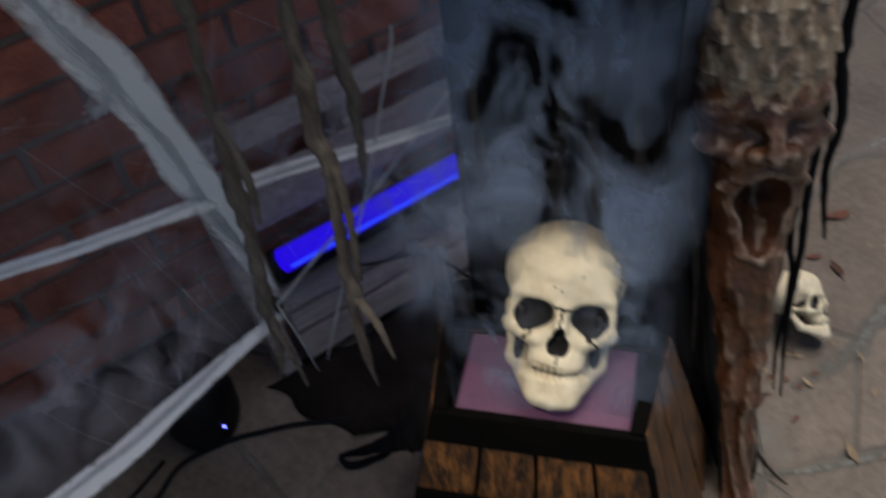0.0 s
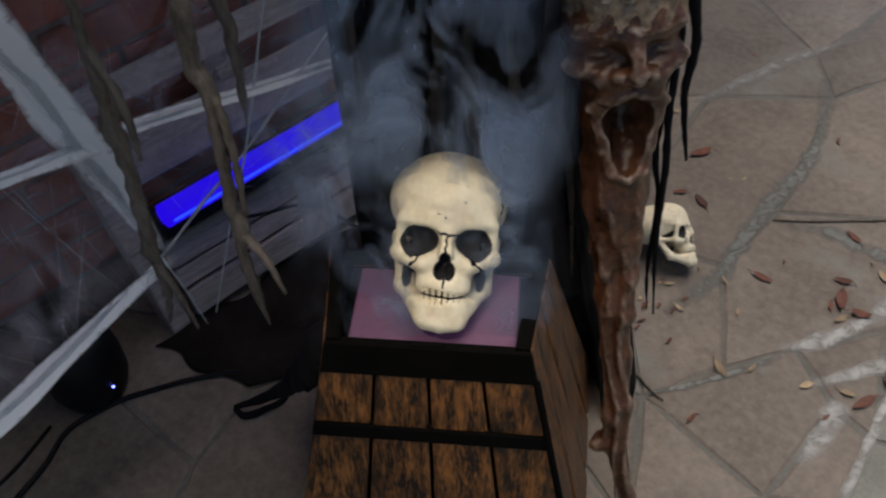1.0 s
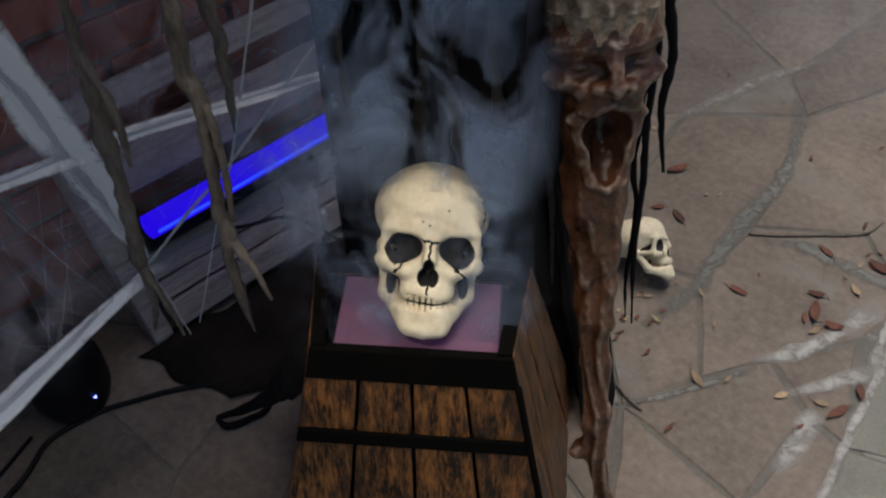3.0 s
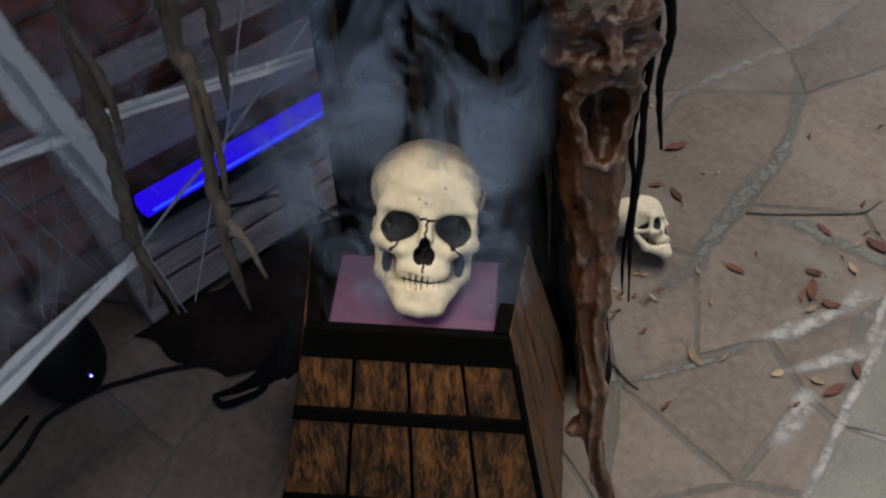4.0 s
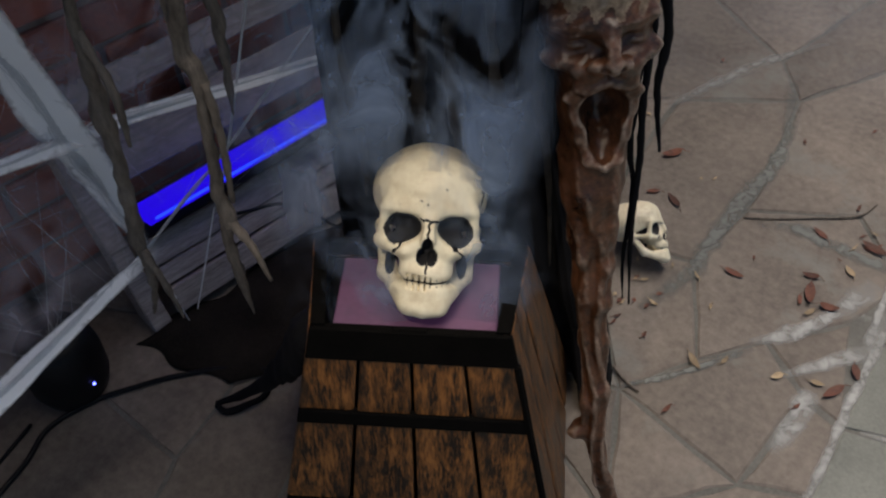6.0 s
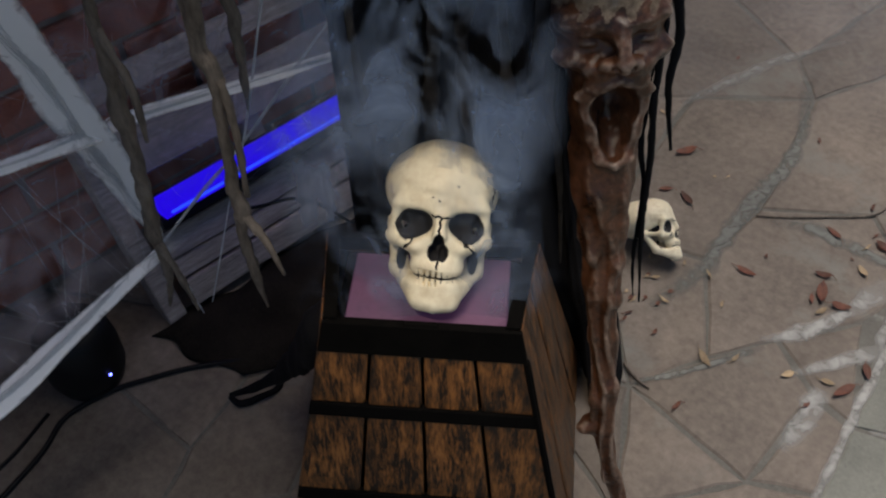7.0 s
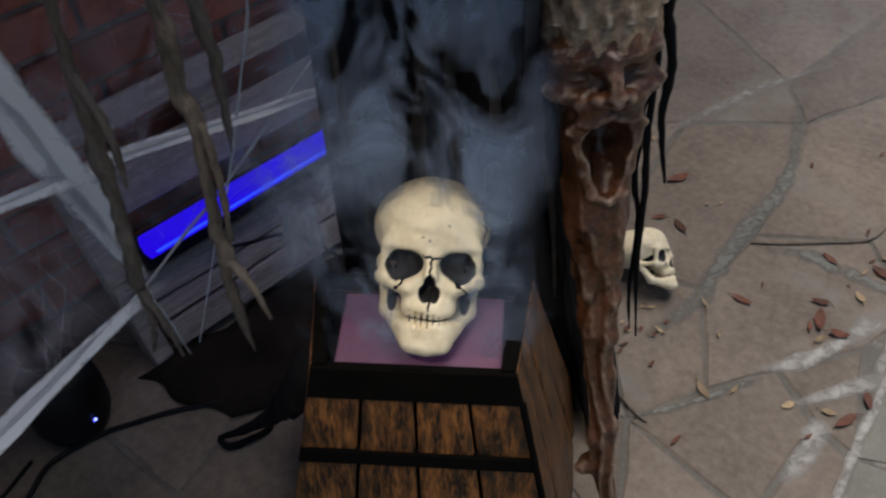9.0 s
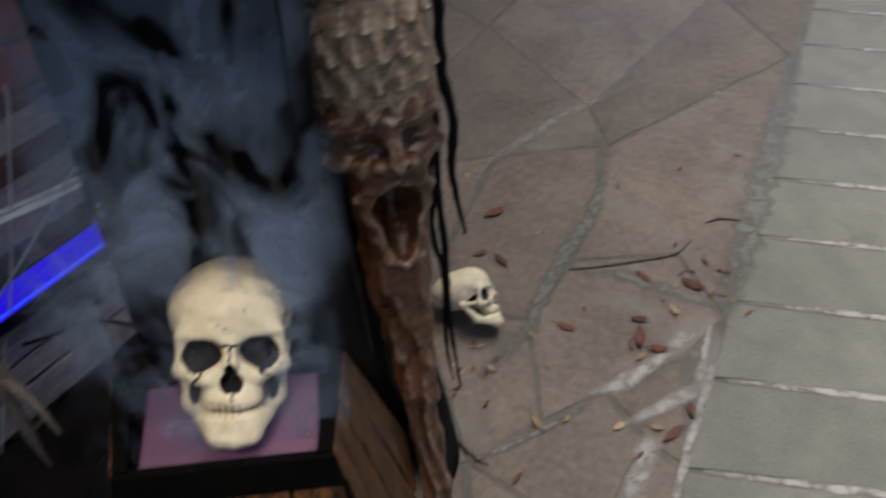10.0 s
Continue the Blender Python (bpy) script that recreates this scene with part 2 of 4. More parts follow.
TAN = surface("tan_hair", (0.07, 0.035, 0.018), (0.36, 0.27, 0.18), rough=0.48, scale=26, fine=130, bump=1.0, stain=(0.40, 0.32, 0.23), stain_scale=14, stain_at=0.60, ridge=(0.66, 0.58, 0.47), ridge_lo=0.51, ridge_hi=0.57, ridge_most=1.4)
BARK = surface("grey_bark", (0.05, 0.04, 0.032), (0.21, 0.175, 0.145), rough=0.85, scale=30, fine=140, bump=0.8, stretch=(1, 1, 0.25))
WEB = surface("cobweb", (0.55, 0.57, 0.6), (0.75, 0.77, 0.8), rough=0.9, scale=30, fine=200, bump=0.4)
PLASTIC = surface("black_plastic", (0.003, 0.003, 0.004), (0.008, 0.008, 0.010), spec=0.2, rough=0.5, scale=20, fine=200, bump=0.05)
# Mauve LED light is put into the plate's base colour and faint glow.
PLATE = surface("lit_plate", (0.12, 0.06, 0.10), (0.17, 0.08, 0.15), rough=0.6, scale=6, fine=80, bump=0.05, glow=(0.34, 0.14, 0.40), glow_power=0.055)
TUBE = surface("uv_tube", (0.005, 0.004, 0.02), (0.005, 0.004, 0.02), rough=0.6, spec=0.1, bump=0, glow=(0.022, 0.002, 1.0), glow_power=0.75)
TUBE_GLINT = surface("uv_reflection", (0.005, 0.004, 0.02), (0.005, 0.004, 0.02), rough=0.6, spec=0.1, bump=0, glow=(0.02, 0.06, 1.0), glow_power=1.3)
LED = surface("blue_led", (0.2, 0.2, 0.5), (0.3, 0.3, 0.6), bump=0, glow=(0.12, 0.14, 1.0), glow_power=7)
LEAF = surface("dry_leaf", (0.055, 0.020, 0.013), (0.17, 0.060, 0.036), rough=0.7, scale=40, fine=200, bump=0.4, spread=0.35)
HUSK = surface("pale_leaf", (0.24, 0.17, 0.10), (0.42, 0.32, 0.20), rough=0.75, scale=40, fine=200, bump=0.4, spread=0.3)

def misty(name, color, most, scale, lo, hi, stretch, through=0.5):
    """A thin veil: see-through, thicker in noise-shaped wisps, fading out towards its borders."""
    mat = bpy.data.materials.new(name)
    mat.use_nodes = True
    nt = mat.node_tree
    nt.nodes.remove(nt.nodes["Principled BSDF"])
    out = nt.nodes["Material Output"]
    uv = nt.nodes.new("ShaderNodeUVMap")
    sep = nt.nodes.new("ShaderNodeSeparateXYZ")
    nt.links.new(uv.outputs[0], sep.inputs[0])

    def math_node(op, a, b=None):
        n = nt.nodes.new("ShaderNodeMath")
        n.operation = op
        for k, v in enumerate((a, b)):
            if v is None:
                continue
            if isinstance(v, (int, float)):
                n.inputs[k].default_value = v
            else:
                nt.links.new(v, n.inputs[k])
        return n.outputs[0]

    fade = None
    for o in (sep.outputs[0], sep.outputs[1]):
        f = math_node("MULTIPLY", math_node("MULTIPLY", o, math_node("SUBTRACT", 1.0, o)), 4.0)
        fade = f if fade is None else math_node("MULTIPLY", fade, f)
    tc = nt.nodes.new("ShaderNodeTexCoord")
    mp = nt.nodes.new("ShaderNodeMapping")
    mp.inputs["Scale"].default_value = stretch
    nt.links.new(tc.outputs["Object"], mp.inputs["Vector"])
    ns = node(nt, "ShaderNodeTexNoise", Scale=scale, Detail=5.0, Roughness=0.55, Distortion=0.9)
    nt.links.new(mp.outputs[0], ns.inputs["Vector"])
    mr = nt.nodes.new("ShaderNodeMapRange")
    mr.inputs["From Min"].default_value, mr.inputs["From Max"].default_value = lo, hi
    nt.links.new(ns.outputs["Fac"], mr.inputs["Value"])
    alpha = math_node("MULTIPLY", math_node("MULTIPLY", mr.outputs[0], fade), most)
    clear = nt.nodes.new("ShaderNodeBsdfTransparent")
    veil = nt.nodes.new("ShaderNodeBsdfDiffuse")
    back = nt.nodes.new("ShaderNodeBsdfTranslucent")
    for n in (veil, back):
        n.inputs["Color"].default_value = (*color, 1)
    both = nt.nodes.new("ShaderNodeMixShader")
    both.inputs[0].default_value = through
    nt.links.new(veil.outputs[0], both.inputs[1]), nt.links.new(back.outputs[0], both.inputs[2])
    mix = nt.nodes.new("ShaderNodeMixShader")
    nt.links.new(alpha, mix.inputs[0]), nt.links.new(clear.outputs[0], mix.inputs[1]), nt.links.new(both.outputs[0], mix.inputs[2])
    nt.links.new(mix.outputs[0], out.inputs["Surface"])
    return mat


SMOKE = misty("smoke", (0.42, 0.54, 0.76), 0.90, 11.0, 0.42, 0.74, (1, 1, 0.62))
HAZE = misty("haze", (0.48, 0.53, 0.68), 0.36, 2.5, 0.15, 0.80, (1, 1, 1))
PALE = misty("pale_mortar", (0.40, 0.40, 0.39), 1.6, 26.0, 0.22, 0.76, (1, 1, 1), through=0.0)
PALER = misty("worn_mortar", (0.30, 0.30, 0.29), 1.3, 26.0, 0.22, 0.76, (1, 1, 1), through=0.0)
WIPED = misty("wiped_mortar", (0.19, 0.195, 0.185), 1.5, 30.0, 0.22, 0.72, (1, 1, 1), through=0.0)
VEIL = misty("web_veil", (0.66, 0.62, 0.72), 0.80, 13.0, 0.34, 0.85, (1, 1, 1), through=0.3)
BAND = misty("web_band", (0.92, 0.93, 0.95), 2.6, 40.0, 0.10, 0.60, (1, 1, 1), through=0.12)

# ---- the paved floor ----
FAR = 150.0
ground = part("ground", hexa(bmesh.new(), [(-FAR, -FAR, -0.4), (FAR, -FAR, -0.4), (FAR, FAR, -0.4), (-FAR, FAR, -0.4)], [(-FAR, -FAR, -0.0035), (FAR, -FAR, -0.0035), (FAR, FAR, -0.0035), (-FAR, FAR, -0.0035)]), MORTAR)
tagged(ground, "grey mortar bed of a flagstone patio", "ground", kind="structure")
floor = empty("floor")
tagged(floor, "brown irregular flagstone patio with wide grey joints and scattered leaves", "floor", kind="structure")


def stone(name, outline, gap, mat, height=0.0, jag=0.006, seed=0):
    """One paving stone: the outline drawn in by the joint, with a worn, uneven edge."""
    pts = [Vector((x, y, 0)) for x, y in outline]
    n = len(pts)
    dense = []
    for i in range(n):
        a, b = pts[i], pts[(i + 1) % n]
        k = max(1, int((b - a).length / 0.05))
        dense += [a.lerp(b, j / k) for j in range(k)]
    mid = sum(dense, Vector()) / len(dense)
    ring = []
    m = len(dense)
    for i, p in enumerate(dense):
        t = (dense[(i + 1) % m] - dense[i - 1]).normalized()
        inward = Vector((-t.y, t.x, 0))
        w = noise.noise(p * 14 + Vector((seed, 0, 0))) * jag + noise.noise(p * 55 + Vector((seed, 3, 0))) * jag * 0.5
        ring.append(p + inward * (gap + w))
    bm = bmesh.new()
    low = [bm.verts.new((p.x, p.y, -0.02)) for p in ring]
    edge = [bm.verts.new((p.x, p.y, height - 0.003)) for p in ring]
    top = []
    for p in ring:
        q = p + (mid - p).normalized() * 0.006
        top.append(bm.verts.new((q.x, q.y, height + 0.0015 * noise.noise(q * 9))))
    for a, b in ((low, edge), (edge, top)):
        for i in range(m):
            bm.faces.new((a[i], a[(i + 1) % m], b[(i + 1) % m], b[i]))
    bm.faces.new(top)
    return part(name, bm, mat, floor)


K = {
    "a": (-0.23, 1.30), "b": (-0.085, 1.64), "c": (0.03, 1.50), "d": (0.07, 1.32), "e": (0.115, 1.03), "f": (0.335, 1.175), "g": (0.42, 1.36),
    "h": (0.10, 0.80), "i": (0.155, 0.40), "j": (0.24, 0.565), "k": (0.33, 0.70), "l": (0.45, 0.86), "m": (0.50, 1.03), "n": (0.44, 1.74), "o": (0.38, 2.22),
    "p": (0.545, 0.60), "q": (0.555, 0.42), "r": (0.45, 0.62), "s": (0.44, 0.36), "t": (-0.15, 0.72), "u": (-0.6, 1.0), "v": (-0.55, 1.9), "w": (0.05, 2.5), "x": (0.28, 0.15),
    "y": (-0.10, 0.30), "z": (0.56, -0.1), "A": (0.25, -0.25), "B": (-0.2, -0.22), "C": (-0.42, -0.28), "D": (-0.46, -0.1), "E": (-0.35, 0.15), "F": (-0.55, 0.45),
    "G": (-0.62, -0.02), "H": (-1.1, -0.3), "I": (-1.1, 0.45), "J": (-1.1, 1.1), "L": (-0.35, -0.42), "M": (-0.7, -0.75), "N": (-1.1, -0.9), "O": (0.1, -0.8), "P": (0.57, -0.9), "Q": (-1.1, 2.1), "R": (-0.5, 3.0), "S": (0.3, 3.1), "T": (-1.1, 3.0),
}
for i, (loop, gap) in enumerate((("acbvu", 0.012), ("thedca", 0.016), ("bcow", 0.012), ("cdefmno", 0.012), ("ehjklmf", 0.010), ("ijht", 0.008),
                                 ("isrkj", 0.010), ("rplk", 0.016), ("ixs", 0.010), ("sqpr", 0.018), ("yxi", 0.008), ("yitFE", 0.009), ("tauJIF", 0.012), ("xzqs", 0.010), ("yEBAx", 0.008),
                                 ("AOPz", 0.01), ("BLOA", 0.009), ("BEDCL", 0.008), ("EFGD", 0.009), ("GFIH", 0.01), ("DGHC", 0.009), ("CHNML", 0.012), ("LMO", 0.01), ("uvQJ", 0.012), ("bwRv", 0.012), ("woSR", 0.012), ("vRTQ", 0.012))):
    outline = [K[c] for c in loop]
    area = sum(outline[j][0] * outline[(j + 1) % len(outline)][1] - outline[(j + 1) % len(outline)][0] * outline[j][1] for j in range(len(outline)))
    stone("flagstone", outline if area > 0 else outline[::-1], gap * 0.45, STONE, height=0.0, seed=i * 3.7)

# grey pavers beyond the flagstones, with white joints
for i in range(-7, 9):
    y0 = 0.60 + 0.245 * i
    for k in range(3):
        w0, w1 = 0.535 + 0.62 * k, 0.535 + 0.62 * (k + 1)

        def edge_x(x, y):
            return x - 0.085 * (y - 0.6)
        off = 0.10 * k if k else 0.0
        quad = []
        for x, yy in ((w0, y0), (w1, y0), (w1, y0 + 0.245), (w0, y0 + 0.245)):
            xx = edge_x(x, yy)
            quad.append((xx, yy + 0.37 * (x - 0.535) + off))
        stone("paver", quad, 0.007, PAVER, height=0.001, jag=0.003, seed=40 + i + 17 * k)


def smear(name, points, widths, mat, z=0.0012, label="", seed=0.0, steps=26):
    """Mortar wiped flush over a joint, with a ragged outline."""
    line = smooth_line([(x, y, z) for x, y in points], steps)
    bm = bmesh.new()
    rows = []
    n = len(line)
    for i, p in enumerate(line):
        d = (line[min(i + 1, n - 1)] - line[max(i - 1, 0)]).normalized()
        t = Vector((-d.y, d.x, 0))
        f = i / (n - 1) * (len(widths) - 1)
        k = min(int(f), len(widths) - 2)
        w = widths[k] * (1 - f + k) + widths[k + 1] * (f - k)
        a = w * (0.5 + 0.25 * noise.noise(p * 22 + Vector((seed, 0, 0))) + 0.07 * noise.noise(p * 120 + Vector((seed, 0, 0))))
        b = w * (0.5 + 0.25 * noise.noise(p * 22 + Vector((seed, 9, 0))) + 0.07 * noise.noise(p * 120 + Vector((seed, 9, 0))))
        rows.append([bm.verts.new(p + t * o + Vector((0, 0, 0.0006 * h))) for o, h in ((-1.5 * b, 0), (-0.75 * b, 0.7), (0, 1), (0.75 * a, 0.7), (1.5 * a, 0))])
    uv = bm.loops.layers.uv.new("UVMap")
    for i, (p, q) in enumerate(zip(rows, rows[1:])):
        for k in range(4):
            f = bm.faces.new((p[k], q[k], q[k + 1], p[k + 1]))
            for loop, (c, d) in zip(f.loops, ((i, k), (i + 1, k), (i + 1, k + 1), (i, k + 1))):
                loop[uv].uv = (0.06 + 0.88 * c / (n - 1), d / 4)
    return part(name, bm, mat, floor, label)


for i in range(-7, 9):
    y0 = 0.60 + 0.245 * i
    x0 = 0.54 - 0.085 * (y0 - 0.6)
    smear("mortar_joint", [(x0 + 0.03, y0 + 0.011), (x0 + 0.3, y0 + 0.111), (x0 + 0.6, y0 + 0.222)], (0.012, 0.018, 0.016), PALE, z=0.0022, seed=i * 2.0)
for i, (pts, w, m) in enumerate((
        (((0.302, 0.675), (0.358, 0.745), (0.406, 0.852), (0.448, 0.996)), (0.014, 0.03, 0.022, 0.05), PALE),
        (((0.392, 0.639), (0.458, 0.733), (0.504, 0.805)), (0.012, 0.026, 0.03), PALE),
        (((0.504, 0.805), (0.487, 0.90), (0.47, 1.02)), (0.022, 0.016, 0.012), PALE),
        (((0.50, 0.97), (0.516, 0.827), (0.522, 0.762), (0.528, 0.658), (0.546, 0.482), (0.56, 0.30)), (0.016, 0.02, 0.012, 0.016, 0.014, 0.014), PALE),
        (((-0.02, 1.56), (0.055, 1.388), (0.094, 1.222), (0.091, 1.055), (0.10, 0.894), (0.109, 0.746), (0.076, 0.601)), (0.028, 0.028, 0.030, 0.036, 0.034, 0.032, 0.022), WIPED),
        (((-0.235, 1.25), (-0.175, 1.451), (-0.125, 1.593), (-0.02, 1.80)), (0.020, 0.032, 0.026, 0.014), PALER),
        (((0.154, 1.005), (0.252, 1.047), (0.322, 1.045), (0.424, 1.058), (0.49, 1.06)), (0.02, 0.035, 0.03, 0.03, 0.03), WIPED),
        (((0.375, 2.25), (0.42, 1.9), (0.455, 1.5), (0.475, 1.25), (0.495, 1.0)), (0.05, 0.055, 0.06, 0.06, 0.045), WIPED),
        (((0.141, 0.393), (0.223, 0.50), (0.317, 0.663)), (0.008, 0.012, 0.014), WIPED))):
    smear("mortar_joint", pts, w, m, z=0.0018 + 0.0004 * (i % 3), seed=i * 5.0)
smear("mortar_patch", ((0.450, 0.640), (0.458, 0.60), (0.462, 0.54), (0.458, 0.46)), (0.03, 0.038, 0.034, 0.022), PALE, z=0.0028, label="pale patch of spilled mortar", seed=31.0)
for i, pts in enumerate((((0.121, 0.997), (0.18, 1.04), (0.234, 1.085), (0.329, 1.172), (0.351, 1.241)), ((0.366, 1.325), (0.394, 1.358), (0.441, 1.374)), ((0.115, 0.437), (0.16, 0.42), (0.19, 0.418)))):
    twig = part("twig", tube(bmesh.new(), smooth_line([(x, y, 0.004) for x, y in pts], 8), [0.0025, 0.0035, 0.002], 6, rough=0.6, freq=120), BARK, smooth=True)
    tagged(twig, "thin dark fallen twig lying on the flagstones", "twig", group="fallen twigs")


def leaf(x, y, length, width, turn, mat, curl, i):
    """A dry leaf, folded along its midrib and curled, with a short stalk."""
    bm = bmesh.new()
    rows = []
    n = 8
    for k in range(n + 1):
        f = k / n
        w = width * math.sin(math.pi * min(1, f ** 0.8)) ** 0.8 * 0.5
        z = 0.003 + curl * (f - 0.5) ** 2 * length + 0.001
        lift = 0.25 * w
        rows.append([bm.verts.new(((f - 0.5) * length, o * w, z + abs(o) * lift)) for o in (-1, -0.5, 0, 0.5, 1)])
    for a, b in zip(rows, rows[1:]):
        for k in range(4):
            bm.faces.new((a[k], b[k], b[k + 1], a[k + 1]))
    tube(bm, [(-0.5 * length, 0, 0.004 + curl * 0.25 * length), (-0.65 * length, 0.002, 0.004), (-0.78 * length, 0.006, 0.003)], [0.0009, 0.0007], 5)
    bmesh.ops.remove_doubles(bm, verts=bm.verts, dist=0.00005)
    ob = part("leaf", bm, mat, smooth=True)
    ob.matrix_world = pose(x, y, 0.0005, 0, 0, turn)
    return tagged(ob, "curled dry red-brown leaf on the paving" if mat is LEAF else "small pale dry leaf on the paving", "leaf", group="fallen leaves")


LEAVES = ((-0.127, 1.088, 60, 0), (0.188, 0.824, 48, 0), (0.346, 0.873, 62, 0), (0.324, 0.926, 40, 0), (0.286, 1.063, 46, 0), (0.394, 0.865, 44, 0), (0.491, 0.665, 58, 0),
          (0.508, 0.74, 42, 0), (0.239, 0.553, 46, 1), (0.093, 0.634, 26, 1), (-0.037, 0.943, 52, 0), (-0.093, 0.938, 36, 0), (0.458, 0.665, 30, 1), (0.387, 0.993, 34, 1),
          (0.400, 1.094, 60, 0), (0.253, 0.415, 28, 0), (0.387, 0.629, 30, 1), (0.366, 0.825, 32, 1), (0.286, 0.597, 26, 1), (0.194, 0.704, 18, 1), (0.336, 0.845, 30, 0))
rnd = random.Random(12)
for i, (x, y, mm, pale) in enumerate(LEAVES):
    leaf(x, y, mm / 1000, mm / 1000 * rnd.uniform(0.32, 0.5), rnd.uniform(0, 360), HUSK if pale else LEAF, rnd.uniform(0.1, 0.9), i)
for i in range(46):
    k = i % 3
    x, y = ((rnd.gauss(0.40, 0.05), rnd.gauss(1.12, 0.06)), (rnd.uniform(-0.3, 0.5), rnd.uniform(0.5, 2.0)), (rnd.gauss(0.05, 0.05), rnd.gauss(0.62, 0.08)))[k]
    leaf(x, y, rnd.uniform(0.008, 0.026), rnd.uniform(0.005, 0.010), rnd.uniform(0, 360), LEAF if rnd.random() < 0.6 else HUSK, rnd.uniform(0.1, 0.8), i)

# ---- the brick wall ----
WD = Vector((0.105, 0.9945, 0))
WN = Vector((0.9945, -0.105, 0))
WALL = Vector((-0.965, 0, 0))


def on_wall(s, z, out=0.0):
    return WALL + WD * s + WN * out + Vector((0, 0, z))


WM = Matrix((WN.to_4d(), WD.to_4d(), (0, 0, 1, 0), (0, 0, 0, 1))).transposed()
WM.translation = (0, 0, 0)
for i in range(3):
    WM[3][i] = 0
WM[0][3], WM[1][3], WM[2][3], WM[3][3] = WALL.x, WALL.y, 0, 1
wall = part("wall_west", box(bmesh.new(), (0.2, 7.0, 3.0), WM @ Matrix.Translation((-0.106, 0.5, 1.5))), JOINT)
tagged(wall, "dark red brick house wall with grey mortar", "wall", kind="structure")
# Slab out of view, added to hold light off the left paving.
eave = part("eave", box(bmesh.new(), (1.5, 4.4, 0.12), WM @ Matrix.Translation((0.15, -0.8, 3.06)), bevel=0.01), GREYWOOD)
tagged(eave, "unseen slab added above the wall to shade the left side", "eave", kind="structure")
COURSE, LONG = 0.098, 0.29
shapes = []
for v in range(4):
    bm = box(bmesh.new(), (0.02, LONG - 0.016, COURSE - 0.015), Matrix(), bevel=0.004)
    for vert in bm.verts:
        vert.co += Vector((noise.noise(vert.co * 40 + Vector((v, 0, 0))), noise.noise(vert.co * 40 + Vector((0, v, 5))), noise.noise(vert.co * 40 + Vector((9, v, 0))))) * 0.003
    shapes.append(mesh_of("brick", bm, BRICK))
rnd = random.Random(4)
for row in range(0, 14):
    for col in range(-4, 6):
        s = col * LONG + (LONG / 2 if row % 2 else 0) - 0.04
        b = new("brick", rnd.choice(shapes))
        b.matrix_world = WM @ Matrix.Translation((-0.004 + rnd.uniform(-0.002, 0.002), s, 0.005 + (row + 0.5) * COURSE + 0.012)) @ pose(0, 0, 0, rnd.uniform(-0.6, 0.6))
        b.parent = wall

# ---- leaning pallet with the ultraviolet lamp ----
PO = Vector((-0.655, 0, 0))
PU = Vector((-0.4714, 0.0498, 0.8805)).normalized()
PN = WD.cross(PU).normalized()
PMX = Matrix((PN.to_4d(), WD.to_4d(), PU.to_4d(), (0, 0, 0, 1))).transposed()
for i in range(3):
    PMX[3][i] = 0
PMX[0][3], PMX[1][3], PMX[2][3], PMX[3][3] = PO.x, PO.y, 0.0, 1
pallet = empty("pallet", PMX)
tagged(pallet, "weathered grey wooden pallet leaning against the brick wall", "pallet")
rnd = random.Random(9)


def slat(name, s0, s1, h0, h1, thick=0.016, depth=0.0, tilt=0.0, mat=GREYWOOD):
    bm = box(bmesh.new(), (thick, s1 - s0, h1 - h0), Matrix.Translation((depth - thick / 2, (s0 + s1) / 2, (h0 + h1) / 2)) @ pose(0, 0, 0, tilt), bevel=0.003)
    bmesh.ops.subdivide_edges(bm, edges=[e for e in bm.edges if e.calc_length() > 0.2], cuts=10)
    for v in bm.verts:
        v.co.z += 0.003 * noise.noise(v.co * 12)
        v.co.x += 0.002 * noise.noise(v.co * 18 + Vector((4, 0, 0)))
    ob = part(name, bm, mat, pallet)
    return ob


slat("slat", -0.13, 0.62, 0.498, 0.556)
slat("slat", -0.05, 0.62, 0.335, 0.445)
slat("slat", -0.06, 0.62, 0.145, 0.205)
slat("slat", -0.06, 0.62, 0.096, 0.140, depth=-0.004)
slat("slat", -0.06, 0.62, 0.030, 0.090, depth=0.002)
for s in (-0.10, 0.25, 0.58):
    slat("stringer", s - 0.022, s + 0.022, 0.005, 0.55, thick=0.07, depth=-0.017)
fixture = empty("ultraviolet_lamp", PMX)
tagged(fixture, "black ultraviolet tube lamp glowing deep blue on the pallet", "lamp")
part("housing", box(bmesh.new(), (0.035, 0.60, 0.075), Matrix.Translation((0.018, 0.25, 0.255)), bevel=0.006), PLASTIC, fixture)
tube_ob = part("tube", lathe(bmesh.new(), [(0.016, -0.255), (0.026, -0.25), (0.026, 0.25), (0.016, 0.255)], 24, Matrix.Translation((0.050, 0.215, 0.272)) @ pose(0, 0, 0, 90)), TUBE, fixture, smooth=True)
# Reflection along the tube's lower front, put in as a thin glowing rod.
part("core", lathe(bmesh.new(), [(0.002, -0.24), (0.004, -0.235), (0.004, 0.235), (0.002, 0.24)], 8, Matrix.Translation((0.0725, 0.215, 0.260)) @ pose(0, 0, 0, 90)), TUBE_GLINT, tube_ob, "bright reflection along the tube, put in as a glowing line", smooth=True)

# ---- the crate ----
TOP, HT, HB = 0.575, 0.138, 0.25
VF, VB, FLARE = -0.117, 0.045, 0.021


def side(z):
    """Half width, front and back of the crate at a height."""
    k = z / TOP
    return HB + (HT - HB) * k, -0.225 + (VF + 0.225) * k, 0.255 + (VB - 0.255) * k


CM = Matrix.Translation((CX, CY, 0)) @ pose(0, 0, 0, 0, 0, YAW)
crate = empty("wooden_crate", CM)
tagged(crate, "tapered crate of charred brown planks with black bands", "crate")


